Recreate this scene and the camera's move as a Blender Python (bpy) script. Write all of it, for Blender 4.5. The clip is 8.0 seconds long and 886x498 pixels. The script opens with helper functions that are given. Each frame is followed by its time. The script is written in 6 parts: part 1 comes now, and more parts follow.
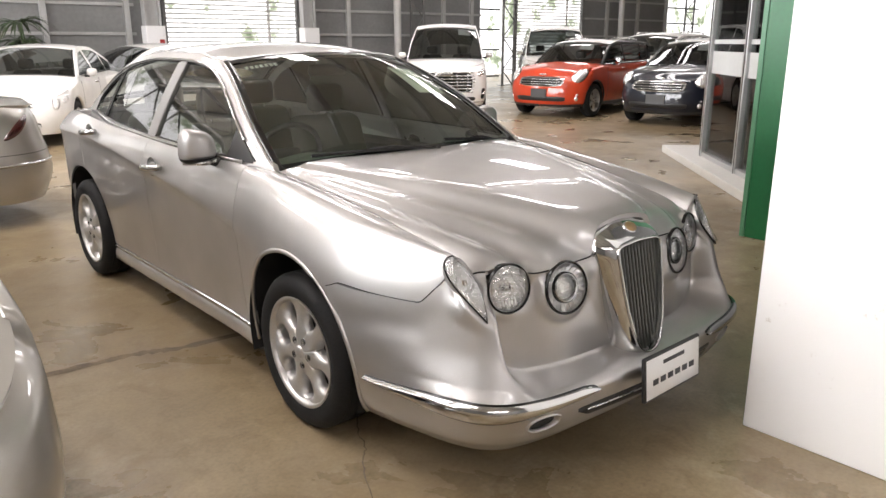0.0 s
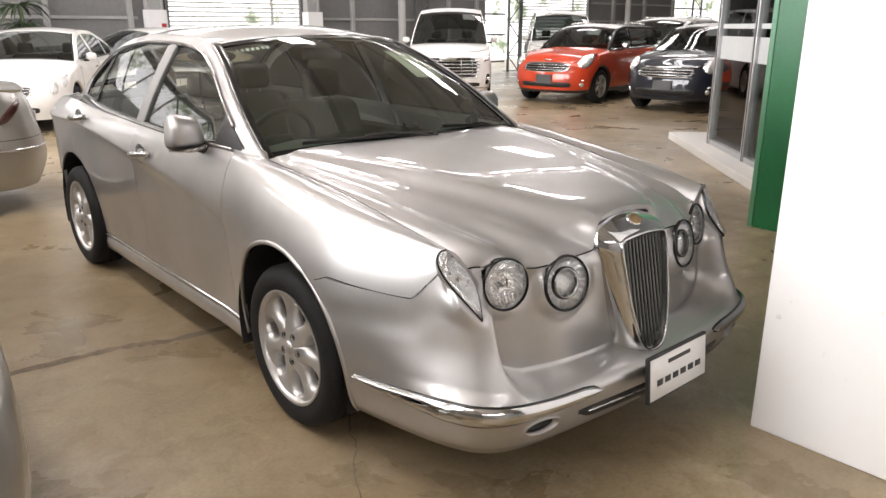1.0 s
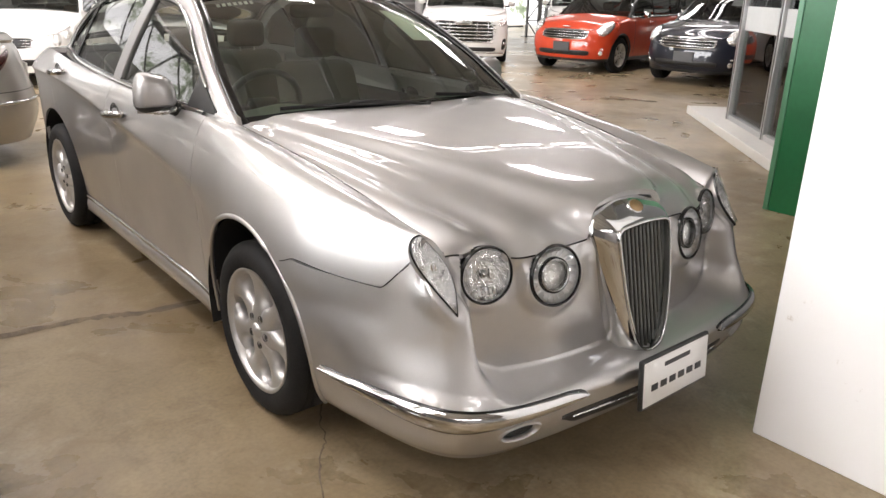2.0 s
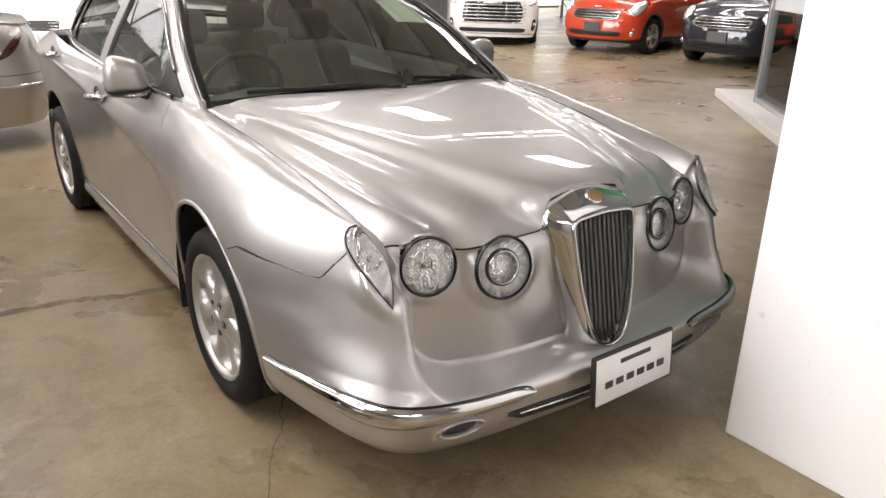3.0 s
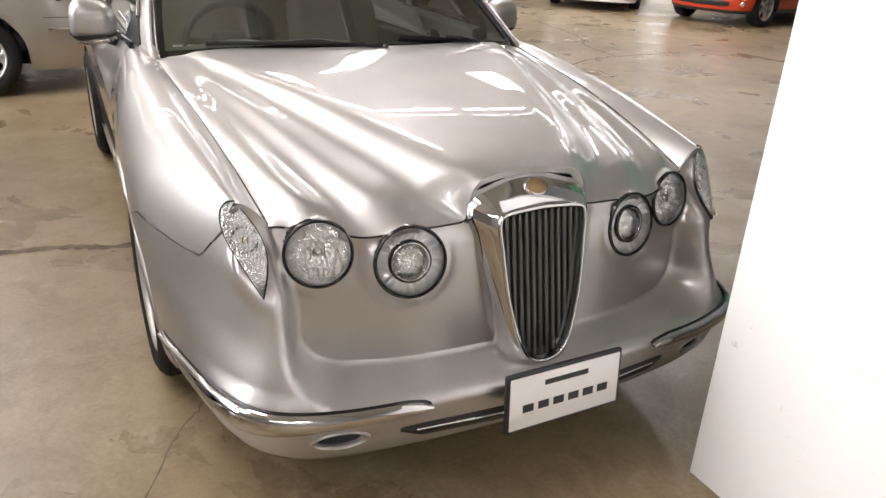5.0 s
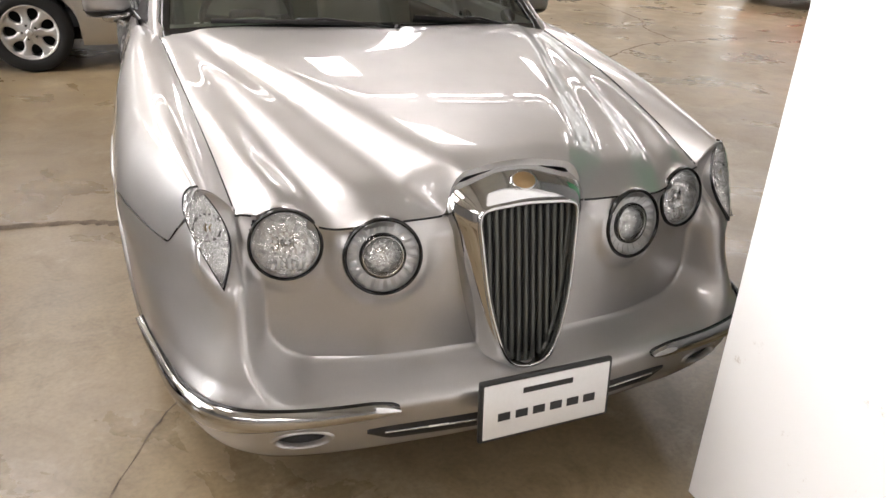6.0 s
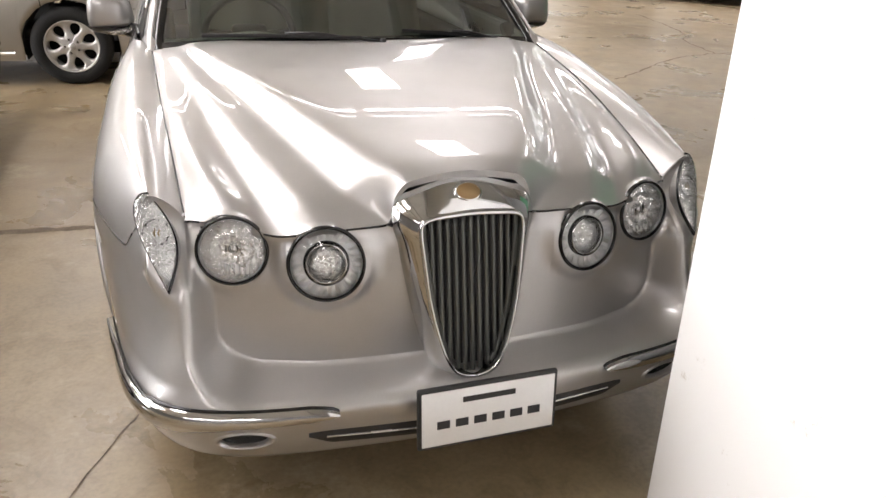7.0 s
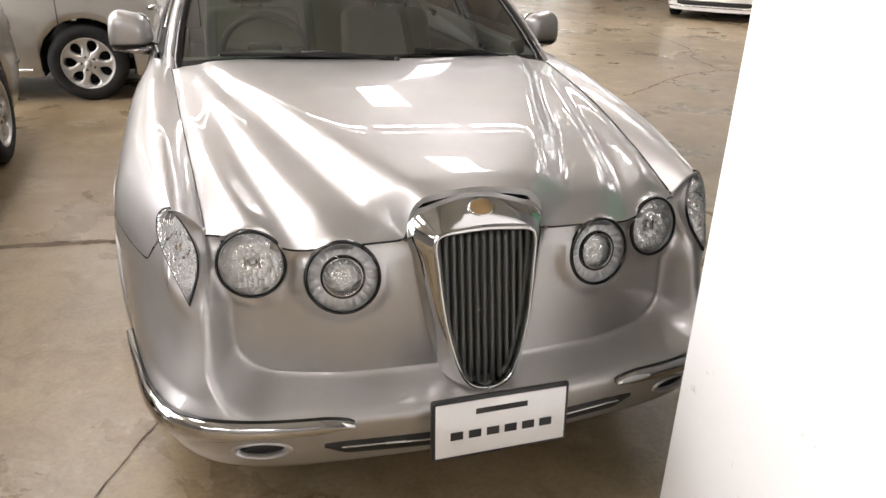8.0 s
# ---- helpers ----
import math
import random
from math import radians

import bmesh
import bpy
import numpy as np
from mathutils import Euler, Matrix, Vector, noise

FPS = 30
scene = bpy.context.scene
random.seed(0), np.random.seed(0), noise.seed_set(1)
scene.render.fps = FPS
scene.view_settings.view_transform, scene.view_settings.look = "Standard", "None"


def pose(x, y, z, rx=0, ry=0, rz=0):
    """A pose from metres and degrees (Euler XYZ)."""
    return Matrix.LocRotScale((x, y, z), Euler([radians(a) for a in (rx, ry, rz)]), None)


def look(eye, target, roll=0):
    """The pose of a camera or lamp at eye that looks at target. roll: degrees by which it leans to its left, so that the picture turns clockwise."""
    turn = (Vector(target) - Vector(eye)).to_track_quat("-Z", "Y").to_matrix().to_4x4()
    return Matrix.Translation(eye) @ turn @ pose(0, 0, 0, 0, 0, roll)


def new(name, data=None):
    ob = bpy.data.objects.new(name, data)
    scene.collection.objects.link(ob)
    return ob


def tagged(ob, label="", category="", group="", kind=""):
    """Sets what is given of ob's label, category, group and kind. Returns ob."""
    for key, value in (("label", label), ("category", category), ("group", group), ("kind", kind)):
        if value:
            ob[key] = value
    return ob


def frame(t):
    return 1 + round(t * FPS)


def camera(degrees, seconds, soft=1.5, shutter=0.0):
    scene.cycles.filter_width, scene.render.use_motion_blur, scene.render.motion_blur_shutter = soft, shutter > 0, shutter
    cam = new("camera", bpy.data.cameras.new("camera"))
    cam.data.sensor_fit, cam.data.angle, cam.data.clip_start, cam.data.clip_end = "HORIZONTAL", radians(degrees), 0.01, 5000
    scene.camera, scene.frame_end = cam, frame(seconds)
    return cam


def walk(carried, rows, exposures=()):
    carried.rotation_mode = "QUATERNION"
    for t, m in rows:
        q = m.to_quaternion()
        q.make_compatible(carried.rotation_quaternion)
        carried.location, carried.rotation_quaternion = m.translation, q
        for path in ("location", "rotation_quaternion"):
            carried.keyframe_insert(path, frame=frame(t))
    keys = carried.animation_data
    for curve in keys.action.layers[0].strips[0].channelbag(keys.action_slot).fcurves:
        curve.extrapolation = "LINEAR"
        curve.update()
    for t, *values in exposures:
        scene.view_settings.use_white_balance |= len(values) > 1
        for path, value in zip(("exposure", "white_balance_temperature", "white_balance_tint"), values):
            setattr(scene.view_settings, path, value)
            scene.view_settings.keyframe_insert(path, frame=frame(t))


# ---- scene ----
import itertools

cam = camera(62.4, 8.0)
PATH = [
    (0, (-2.236, -1.276, 1.505), (-0.957, 0.161, 0.96), -0.1),
    (0.5, (-2.21, -1.273, 1.505), (-0.93, 0.164, 0.96), 0.1),
    (1, (-2.125, -1.206, 1.492), (-0.863, 0.233, 0.911), 0.0),
    (1.5, (-1.984, -1.094, 1.491), (-0.743, 0.333, 0.84), 1.2),
    (1.7, (-1.954, -1.069, 1.476), (-0.714, 0.355, 0.817), 1.5),
    (2.8, (-1.675, -1.23, 1.491), (-0.553, 0.266, 0.782), 1.5),
    (3, (-1.636, -1.21, 1.484), (-0.512, 0.281, 0.766), 1.3),
    (3.5, (-1.501, -1.173, 1.471), (-0.414, 0.335, 0.734), 1.8),
    (4, (-1.379, -1.171, 1.476), (-0.33, 0.348, 0.705), 2.9),
    (4.5, (-1.199, -1.23, 1.471), (-0.236, 0.333, 0.677), 3.2),
    (4.7, (-1.135, -1.248, 1.467), (-0.211, 0.333, 0.663), 3.1),
    (5.8, (-0.876, -1.22, 1.452), (-0.117, 0.419, 0.594), 3.2),
    (6, (-0.825, -1.229, 1.455), (-0.106, 0.422, 0.586), 3.1),
    (6.5, (-0.693, -1.291, 1.466), (-0.044, 0.394, 0.605), 2.8),
    (7, (-0.591, -1.343, 1.472), (-0.002, 0.371, 0.626), 2.2),
    (7.5, (-0.605, -1.362, 1.481), (-0.031, 0.369, 0.659), 2.1),
    (8, (-0.617, -1.373, 1.486), (-0.044, 0.364, 0.677), 2.1),
]
walk(cam, [(t, look(eye, target, roll)) for t, eye, target, roll in PATH], exposures=[(0, 0.35, 6500, 14), (3.5, 0.43, 6500, 14), (8, 0.41, 6500, 14)])

# ---- daylight: overcast sky, soft sun, skylights and open sides ----
world = bpy.data.worlds.new("sky")
scene.world = world
world.use_nodes = True
wn = world.node_tree.nodes
sky = wn.new("ShaderNodeTexSky")
sky.sky_type = "NISHITA"
sky.sun_disc = False
sky.sun_elevation, sky.sun_rotation = radians(55), radians(200)
wn["Background"].inputs["Strength"].default_value = 0.12
world.node_tree.links.new(sky.outputs["Color"], wn["Background"].inputs["Color"])
sun = new("sun", bpy.data.lights.new("sun", "SUN"))
sun.data.energy, sun.data.angle, sun.data.color = 1.2, radians(12), (1.0, 0.96, 0.9)
sun.matrix_world = look((0, 0, 30), (6, 14, 0))

HALL = dict(x0=-11.0, x1=36.0, y0=-10.0, y1=17.2, h=5.6)   # inside of the hall


# translucent roof panels that let the sky in, (x, y, width, length): single sheets in rows and one long strip
SKYLIGHTS = [(2.5 + 5.1 * k, y, 0.72, 1.8) for k in range(-2, 4) for y in (6.3, 11.6) if k < 2 or y > 7]
SKYLIGHTS += [(-8.2 + 2.6 * k, y, 0.75, 1.9) for k in range(3) for y in (1.1, 3.6, -7.0)] + [(-5.6, -8.6, 5.9, 0.55)]
SKYLIGHTS += [(2.5 + 1.7 * k, 8.45, 1.5, 0.26) for k in range(-7, 14)] + [(2.5 + 1.7 * k, 8.95, 1.66, 0.12) for k in range(-7, 14)]

# ---- materials ----
def material(name, colour, rough=0.5, metal=0.0, **extra):
    m = bpy.data.materials.new(name)
    m.use_nodes = True
    b = m.node_tree.nodes["Principled BSDF"]
    b.inputs["Base Color"].default_value = (*colour, 1)
    b.inputs["Roughness"].default_value = rough
    b.inputs["Metallic"].default_value = metal
    for key, value in extra.items():
        b.inputs[key.replace("_", " ")].default_value = value
    return m


def tex(m, kind, scale, detail=3.0, coords="Object", **sets):
    """A texture node on object coordinates."""
    t = m.node_tree
    n = t.nodes.new(kind)
    c = t.nodes.new("ShaderNodeTexCoord")
    t.links.new(c.outputs[coords], n.inputs["Vector"])
    n.inputs["Scale"].default_value = scale
    if "Detail" in n.inputs:
        n.inputs["Detail"].default_value = detail
    for key, value in sets.items():
        n.inputs[key.replace("_", " ")].default_value = value
    return n


def ramp(m, source, stops):
    n = m.node_tree.nodes.new("ShaderNodeValToRGB")
    e = n.color_ramp.elements
    while len(e) < len(stops):
        e.new(0.5)
    for el, (p, c) in zip(e, stops):
        el.position, el.color = p, (*c, 1)
    m.node_tree.links.new(source, n.inputs["Fac"])
    return n


def mix(m, fac, a, b, mode="MIX"):
    """Colour mix; fac, a, b: sockets or values."""
    n = m.node_tree.nodes.new("ShaderNodeMix")
    n.data_type, n.blend_type = "RGBA", mode
    for sock, v in ((n.inputs[0], fac), (n.inputs[6], a), (n.inputs[7], b)):
        if isinstance(v, bpy.types.NodeSocket):
            m.node_tree.links.new(v, sock)
        else:
            sock.default_value = v if isinstance(v, float) else (*v, 1)
    return n.outputs[2]


def put(m, socket, name):
    m.node_tree.links.new(socket, m.node_tree.nodes["Principled BSDF"].inputs[name])


def bump(m, height, strength=0.2, distance=0.01):
    n = m.node_tree.nodes.new("ShaderNodeBump")
    n.inputs["Strength"].default_value, n.inputs["Distance"].default_value = strength, distance
    m.node_tree.links.new(height, n.inputs["Height"])
    put(m, n.outputs["Normal"], "Normal")
    return n


def grained(m, base, scale, amount=0.12, rough=None, relief=0.0, stain=None):
    """Colour variation at two scales, with grain in the gloss and a fine relief."""
    big, fine = tex(m, "ShaderNodeTexNoise", scale, 5.0), tex(m, "ShaderNodeTexNoise", scale * 14, 4.0)
    lo, hi = [c * (1 - amount) for c in base], [min(1, c * (1 + amount)) for c in base]
    c1 = ramp(m, big.outputs["Fac"], [(0.3, lo), (0.7, hi)]).outputs["Color"]
    c2 = ramp(m, fine.outputs["Fac"], [(0.3, (1 - amount,) * 3), (0.7, (1.0,) * 3)]).outputs["Color"]
    out = mix(m, 1.0, c1, c2, "MULTIPLY")
    if stain:
        s = ramp(m, tex(m, "ShaderNodeTexNoise", scale * 2.3, 8.0, Roughness=0.65).outputs["Fac"], [(0.52, (0, 0, 0)), (0.7, (1, 1, 1))])
        out = mix(m, s.outputs["Color"], out, stain)
    put(m, out, "Base Color")
    if rough:
        r = ramp(m, big.outputs["Fac"], [(0.3, (rough[0],) * 3), (0.7, (rough[1],) * 3)])
        put(m, r.outputs["Color"], "Roughness")
    if relief:
        bump(m, fine.outputs["Fac"], relief, 0.004)
    return m


def car_paint(name, colour, metal=0.0, rough=0.35, flake=True):
    m = material(name, colour, rough, metal, Coat_Weight=1.0, Coat_Roughness=0.025, Coat_IOR=1.5)
    f = tex(m, "ShaderNodeTexNoise", 900, 2.0)
    dust = tex(m, "ShaderNodeTexNoise", 2.5, 6.0)
    lo, hi = [c * 0.9 for c in colour], [min(1, c * 1.06) for c in colour]
    c = ramp(m, dust.outputs["Fac"], [(0.35, lo), (0.65, hi)]).outputs["Color"]
    if flake:
        c2 = ramp(m, f.outputs["Fac"], [(0.3, (0.86,) * 3), (0.7, (1.0,) * 3)]).outputs["Color"]
        c = mix(m, 1.0, c, c2, "MULTIPLY")
    put(m, c, "Base Color")
    cr = ramp(m, dust.outputs["Fac"], [(0.4, (0.008,) * 3), (0.75, (0.03,) * 3)])
    put(m, cr.outputs["Color"], "Coat Roughness")
    return m


def pane_glass(name, tint, gloss=1.0, rough=0.0):
    """Tinted pane: a clear tint with a mirror gloss that grows at grazing angles."""
    m = bpy.data.materials.new(name)
    m.use_nodes = True
    t = m.node_tree
    t.nodes.remove(t.nodes["Principled BSDF"])
    clear, shine = t.nodes.new("ShaderNodeBsdfTransparent"), t.nodes.new("ShaderNodeBsdfGlossy")
    clear.inputs["Color"].default_value = (*tint, 1)
    shine.inputs["Roughness"].default_value = rough
    fr, mx = t.nodes.new("ShaderNodeFresnel"), t.nodes.new("ShaderNodeMixShader")
    fr.inputs["IOR"].default_value = 1.45 + 0.25 * gloss
    t.links.new(fr.outputs[0], mx.inputs[0])
    t.links.new(clear.outputs[0], mx.inputs[1])
    t.links.new(shine.outputs[0], mx.inputs[2])
    t.links.new(mx.outputs[0], t.nodes["Material Output"].inputs["Surface"])
    return m


M = {}
M["silver"] = car_paint("silver_metallic_paint", (0.53, 0.518, 0.507), 0.82, 0.42)
M["silver2"] = car_paint("pale_silver_paint", (0.46, 0.44, 0.40), 0.7, 0.4)
M["white"] = car_paint("white_car_paint", (0.86, 0.85, 0.82), 0.0, 0.4, False)
M["red"] = car_paint("orange_red_paint", (0.55, 0.055, 0.018), 0.0, 0.35, False)
M["navy"] = car_paint("dark_blue_black_paint", (0.012, 0.014, 0.022), 0.0, 0.3, False)
for k in ("red", "navy"):
    M[k].node_tree.nodes["Principled BSDF"].inputs["Specular IOR Level"].default_value = 0.15
M["grey"] = car_paint("dark_grey_paint", (0.09, 0.09, 0.095), 0.4, 0.35)
M["chrome"] = material("chrome", (0.56, 0.56, 0.555), 0.08, 1.0)
M["satin"] = material("satin_alloy", (0.66, 0.655, 0.64), 0.26, 0.9)
grained(M["satin"], (0.66, 0.655, 0.64), 6, 0.06, (0.2, 0.34))
M["alloy"] = grained(material("painted_alloy", (0.5, 0.49, 0.48), 0.36, 0.7), (0.54, 0.53, 0.515), 6, 0.06, (0.32, 0.42))
M["rubber"] = grained(material("tyre_rubber", (0.018, 0.018, 0.018), 0.75), (0.02, 0.02, 0.02), 9, 0.25, (0.6, 0.85), 0.15)
M["rubber"].node_tree.nodes["Principled BSDF"].inputs["Specular IOR Level"].default_value = 0.2
M["black"] = grained(material("black_plastic", (0.014, 0.014, 0.014), 0.45), (0.016, 0.016, 0.016), 12, 0.2, (0.35, 0.55), 0.1)
M["gloss_black"] = material("gloss_black", (0.008, 0.008, 0.008), 0.15)
M["liner"] = grained(material("wheel_arch_liner", (0.01, 0.01, 0.01), 0.9), (0.012, 0.011, 0.01), 5, 0.3)
M["glass"] = pane_glass("green_tinted_glass", (0.76, 0.90, 0.79), 3.2)
M["side_glass"] = pane_glass("tinted_side_glass", (0.72, 0.78, 0.72), 4.0)
M["dark_glass"] = pane_glass("dark_tinted_glass", (0.22, 0.24, 0.23))
M["lens"] = pane_glass("clear_lamp_lens", (0.97, 0.975, 0.975), 0.0)
M["office_glass"] = pane_glass("office_glass", (0.86, 0.9, 0.88), 0.0)
M["reflector"] = material("lamp_reflector", (0.8, 0.8, 0.8), 0.12, 1.0)
cells = tex(M["reflector"], "ShaderNodeTexVoronoi", 85)
put(M["reflector"], ramp(M["reflector"], cells.outputs["Color"], [(0.2, (0.45, 0.45, 0.45)), (0.45, (0.75, 0.75, 0.74)), (0.8, (0.95, 0.95, 0.95))]).outputs["Color"], "Base Color")
bump(M["reflector"], cells.outputs["Distance"], 0.9, 0.012)
M["pillar"] = grained(material("grey_pillar_paint", (0.2, 0.2, 0.2), 0.35), (0.24, 0.235, 0.225), 6, 0.08, (0.28, 0.4))
M["crystal"] = material("faceted_lamp_reflector", (0.95, 0.95, 0.95), 0.05, 0.75)
facet = tex(M["crystal"], "ShaderNodeTexVoronoi", 60)
put(M["crystal"], ramp(M["crystal"], facet.outputs["Color"], [(0.25, (0.62, 0.62, 0.62)), (0.45, (0.95, 0.95, 0.94)), (0.8, (0.96, 0.96, 0.96))]).outputs["Color"], "Base Color")
bump(M["crystal"], facet.outputs["Distance"], 0.35, 0.012)
M["bowl"] = material("bright_lamp_bowl", (0.95, 0.95, 0.95), 0.10, 0.3)
M["lamp_dark"] = material("lamp_inner_bezel", (0.22, 0.22, 0.22), 0.25, 0.8)
M["amber"] = material("amber_bulb", (0.36, 0.25, 0.12), 0.2)
M["tail_red"] = material("red_tail_lens", (0.05, 0.008, 0.008), 0.08, 0.0, Coat_Weight=1.0)
M["grille_bar"] = material("dark_satin_metal", (0.10, 0.104, 0.096), 0.38, 0.6)
M["gold"] = material("gold_badge", (0.30, 0.20, 0.10), 0.42, 0.7)
M["plate_white"] = grained(material("white_sign_board", (0.78, 0.78, 0.77), 0.3), (0.78, 0.78, 0.77), 8, 0.03)
M["ink"] = material("dark_print", (0.02, 0.02, 0.022), 0.5)
M["pale_print"] = material("pale_print", (0.75, 0.75, 0.72), 0.5)
M["paper"] = grained(material("paper_notice", (0.72, 0.74, 0.62), 0.6), (0.72, 0.75, 0.62), 6, 0.05)
M["white_paper"] = grained(material("white_paper", (0.8, 0.8, 0.78), 0.6), (0.8, 0.8, 0.78), 6, 0.05)
M["dash"] = grained(material("grey_green_dashboard", (0.13, 0.14, 0.12), 0.6), (0.16, 0.18, 0.145), 10, 0.12, (0.5, 0.7), 0.2)
M["seat"] = grained(material("beige_grey_upholstery", (0.2, 0.2, 0.17), 0.8), (0.15, 0.152, 0.13), 14, 0.12, (0.7, 0.9), 0.3)
M["dark_seat"] = grained(material("dark_upholstery", (0.05, 0.05, 0.048), 0.8), (0.05, 0.05, 0.048), 14, 0.2, (0.7, 0.9), 0.3)
M["concrete"] = None

# ---- mesh helpers ----
def smooth(ob, on=True):
    ob.data.polygons.foreach_set("use_smooth", [on] * len(ob.data.polygons))


def part(name, geo, mat, parent=None, label="", m=None, flat=False):
    """Links a bmesh, or (vertices, faces), as one mesh object under a thing or a part."""
    me = bpy.data.meshes.new(name)
    if isinstance(geo, bmesh.types.BMesh):
        geo.to_mesh(me)
        geo.free()
    else:
        me.from_pydata([tuple(map(float, v)) for v in geo[0]], [], [tuple(map(int, f)) for f in geo[1]])
    ob = new(name, me)
    me.materials.append(mat)
    if parent is not None:
        ob.parent = parent
    if m is not None:
        ob.matrix_basis = m
    if not flat:
        smooth(ob)
    return tagged(ob, label)


def empty(name, label, category, group="", kind="", m=None):
    ob = tagged(new(name), label, category, group, kind)
    ob.empty_display_size = 0.2
    if m is not None:
        ob.matrix_world = m
    return ob


def curve(points, n, closed=False):
    """Catmull-Rom curve through a few control points, n samples evenly in parameter."""
    p = np.array(points, float)
    k = len(p)
    if closed:
        q = np.vstack([p[-1], p, p[0], p[1]])
        t = np.linspace(0, k, n, endpoint=False)
    else:
        q = np.vstack([2 * p[0] - p[1], p, 2 * p[-1] - p[-2]])
        t = np.linspace(0, k - 1, n)
    i = np.clip(t.astype(int), 0, len(q) - 4)
    f = (t - i)[:, None]
    a, b, c, d = q[i], q[i + 1], q[i + 2], q[i + 3]
    return 0.5 * (2 * b + (c - a) * f + (2 * a - 5 * b + 4 * c - d) * f ** 2 + (3 * b - a - 3 * c + d) * f ** 3)


def ease(points, x):
    """Smooth interpolation (monotone cubic) of (x, value) control points."""
    xs, ys = np.array([p[0] for p in points], float), np.array([p[1] for p in points], float)
    x = np.clip(np.asarray(x, float), xs[0], xs[-1])
    d = np.diff(ys) / np.diff(xs)
    m = np.zeros(len(xs))
    m[0], m[-1] = d[0], d[-1]
    for j in range(1, len(xs) - 1):
        m[j] = 0 if d[j - 1] * d[j] <= 0 else 2 * d[j - 1] * d[j] / (d[j - 1] + d[j])
    j = np.clip(np.searchsorted(xs, x, side="right") - 1, 0, len(xs) - 2)
    h = xs[j + 1] - xs[j]
    t = (x - xs[j]) / h
    return (ys[j] * (1 + 2 * t) * (1 - t) ** 2 + h * m[j] * t * (1 - t) ** 2 + ys[j + 1] * t * t * (3 - 2 * t) + h * m[j + 1] * t * t * (t - 1))


def step(a, b, x):
    t = np.clip((np.asarray(x, float) - a) / (b - a), 0, 1)
    return t * t * (3 - 2 * t)


def grid_normals(P):
    du, dv = np.gradient(P, axis=0), np.gradient(P, axis=1)
    n = np.cross(du, dv)
    return n / np.maximum(np.linalg.norm(n, axis=2, keepdims=True), 1e-9)


def shell(P, away=None, thick=0.018, skip=None, rim=True):
    """A sheet over a grid of points with its edges folded inwards; away: a point on its inner side."""
    P = np.asarray(P, float)
    n, m = P.shape[:2]
    N = grid_normals(P)
    flip = False
    if away is not None:
        flip = float(np.sum(N * (P - np.array(away)))) < 0
    if flip:
        N = -N
    V, F = [*P.reshape(-1, 3)], []
    for i in range(n - 1):
        for j in range(m - 1):
            if skip is not None and skip[i, j]:
                continue
            q = (i * m + j, (i + 1) * m + j, (i + 1) * m + j + 1, i * m + j + 1)
            F.append(q[::-1] if flip else q)
    if rim:
        edge = [(i, 0) for i in range(n)] + [(n - 1, j) for j in range(1, m)] + [(i, m - 1) for i in range(n - 2, -1, -1)] + [(0, j) for j in range(m - 2, 0, -1)]
        k = len(edge)
        lip = len(V)
        V += [P[e] for e in edge]
        start = len(V)
        V += [P[e] - N[e] * thick for e in edge]
        for a in range(k):
            b = (a + 1) % k
            cell = tuple(min(min(u, v), w - 2) for u, v, w in zip(edge[a], edge[b], (n, m)))
            if skip is not None and skip[cell]:
                continue
            q = (lip + a, start + a, start + b, lip + b)
            F.append(q if flip else q[::-1])
    return V, F


def mirrored(P):
    Q = np.array(P, float)
    Q[..., 0] *= -1
    return Q


def joined(*geos):
    V, F = [], []
    for v, f in geos:
        k = len(V)
        V += list(v)
        F += [tuple(a + k for a in q) for q in f]
    return V, F


def box(cx, cy, cz, sx, sy, sz, r=0.0, seg=2):
    """A bevelled box as a bmesh."""
    bm = bmesh.new()
    bmesh.ops.create_cube(bm, size=1.0, matrix=Matrix.Translation((cx, cy, cz)) @ Matrix.Diagonal((sx, sy, sz, 1)))
    if r:
        bmesh.ops.bevel(bm, geom=bm.edges[:], offset=r, segments=seg, affect="EDGES", profile=0.5)
    return bm


def merged(*bms):
    out = bmesh.new()
    for b in bms:
        me = bpy.data.meshes.new("t")
        b.to_mesh(me)
        b.free()
        out.from_mesh(me)
        bpy.data.meshes.remove(me)
    return out


def turned(profile, n=48, axis="x", close=False):
    """A turned body: profile of (radius, along) about an axis through the origin."""
    V, F = [], []
    k = len(profile)
    for i in range(n):
        a = 2 * math.pi * i / n
        for r, h in profile:
            c, s = r * math.cos(a), r * math.sin(a)
            V.append((h, c, s) if axis == "x" else (c, h, s) if axis == "y" else (c, s, h))
    for i in range(n):
        for j in range(k - 1):
            a, b = i * k + j, ((i + 1) % n) * k + j
            F.append((a, a + 1, b + 1, b))
    return V, F


def moved(geo, m):
    return [m @ Vector(v) for v in geo[0]], geo[1]


def tube(points, r, n=8, radii=None):
    """A round bar along points."""
    pts = [Vector(p) for p in points]
    V, F = [], []
    for i, p in enumerate(pts):
        d = (pts[min(i + 1, len(pts) - 1)] - pts[max(i - 1, 0)]).normalized()
        q = d.to_track_quat("Z", "Y")
        rr = radii[i] if radii is not None else r
        V += [p + q @ Vector((rr * math.cos(2 * math.pi * k / n), rr * math.sin(2 * math.pi * k / n), 0)) for k in range(n)]
    for i in range(len(pts) - 1):
        for k in range(n):
            F.append((i * n + k, i * n + (k + 1) % n, (i + 1) * n + (k + 1) % n, (i + 1) * n + k))
    F += [tuple(range(n))[::-1], tuple((len(pts) - 1) * n + k for k in range(n))]
    return V, F


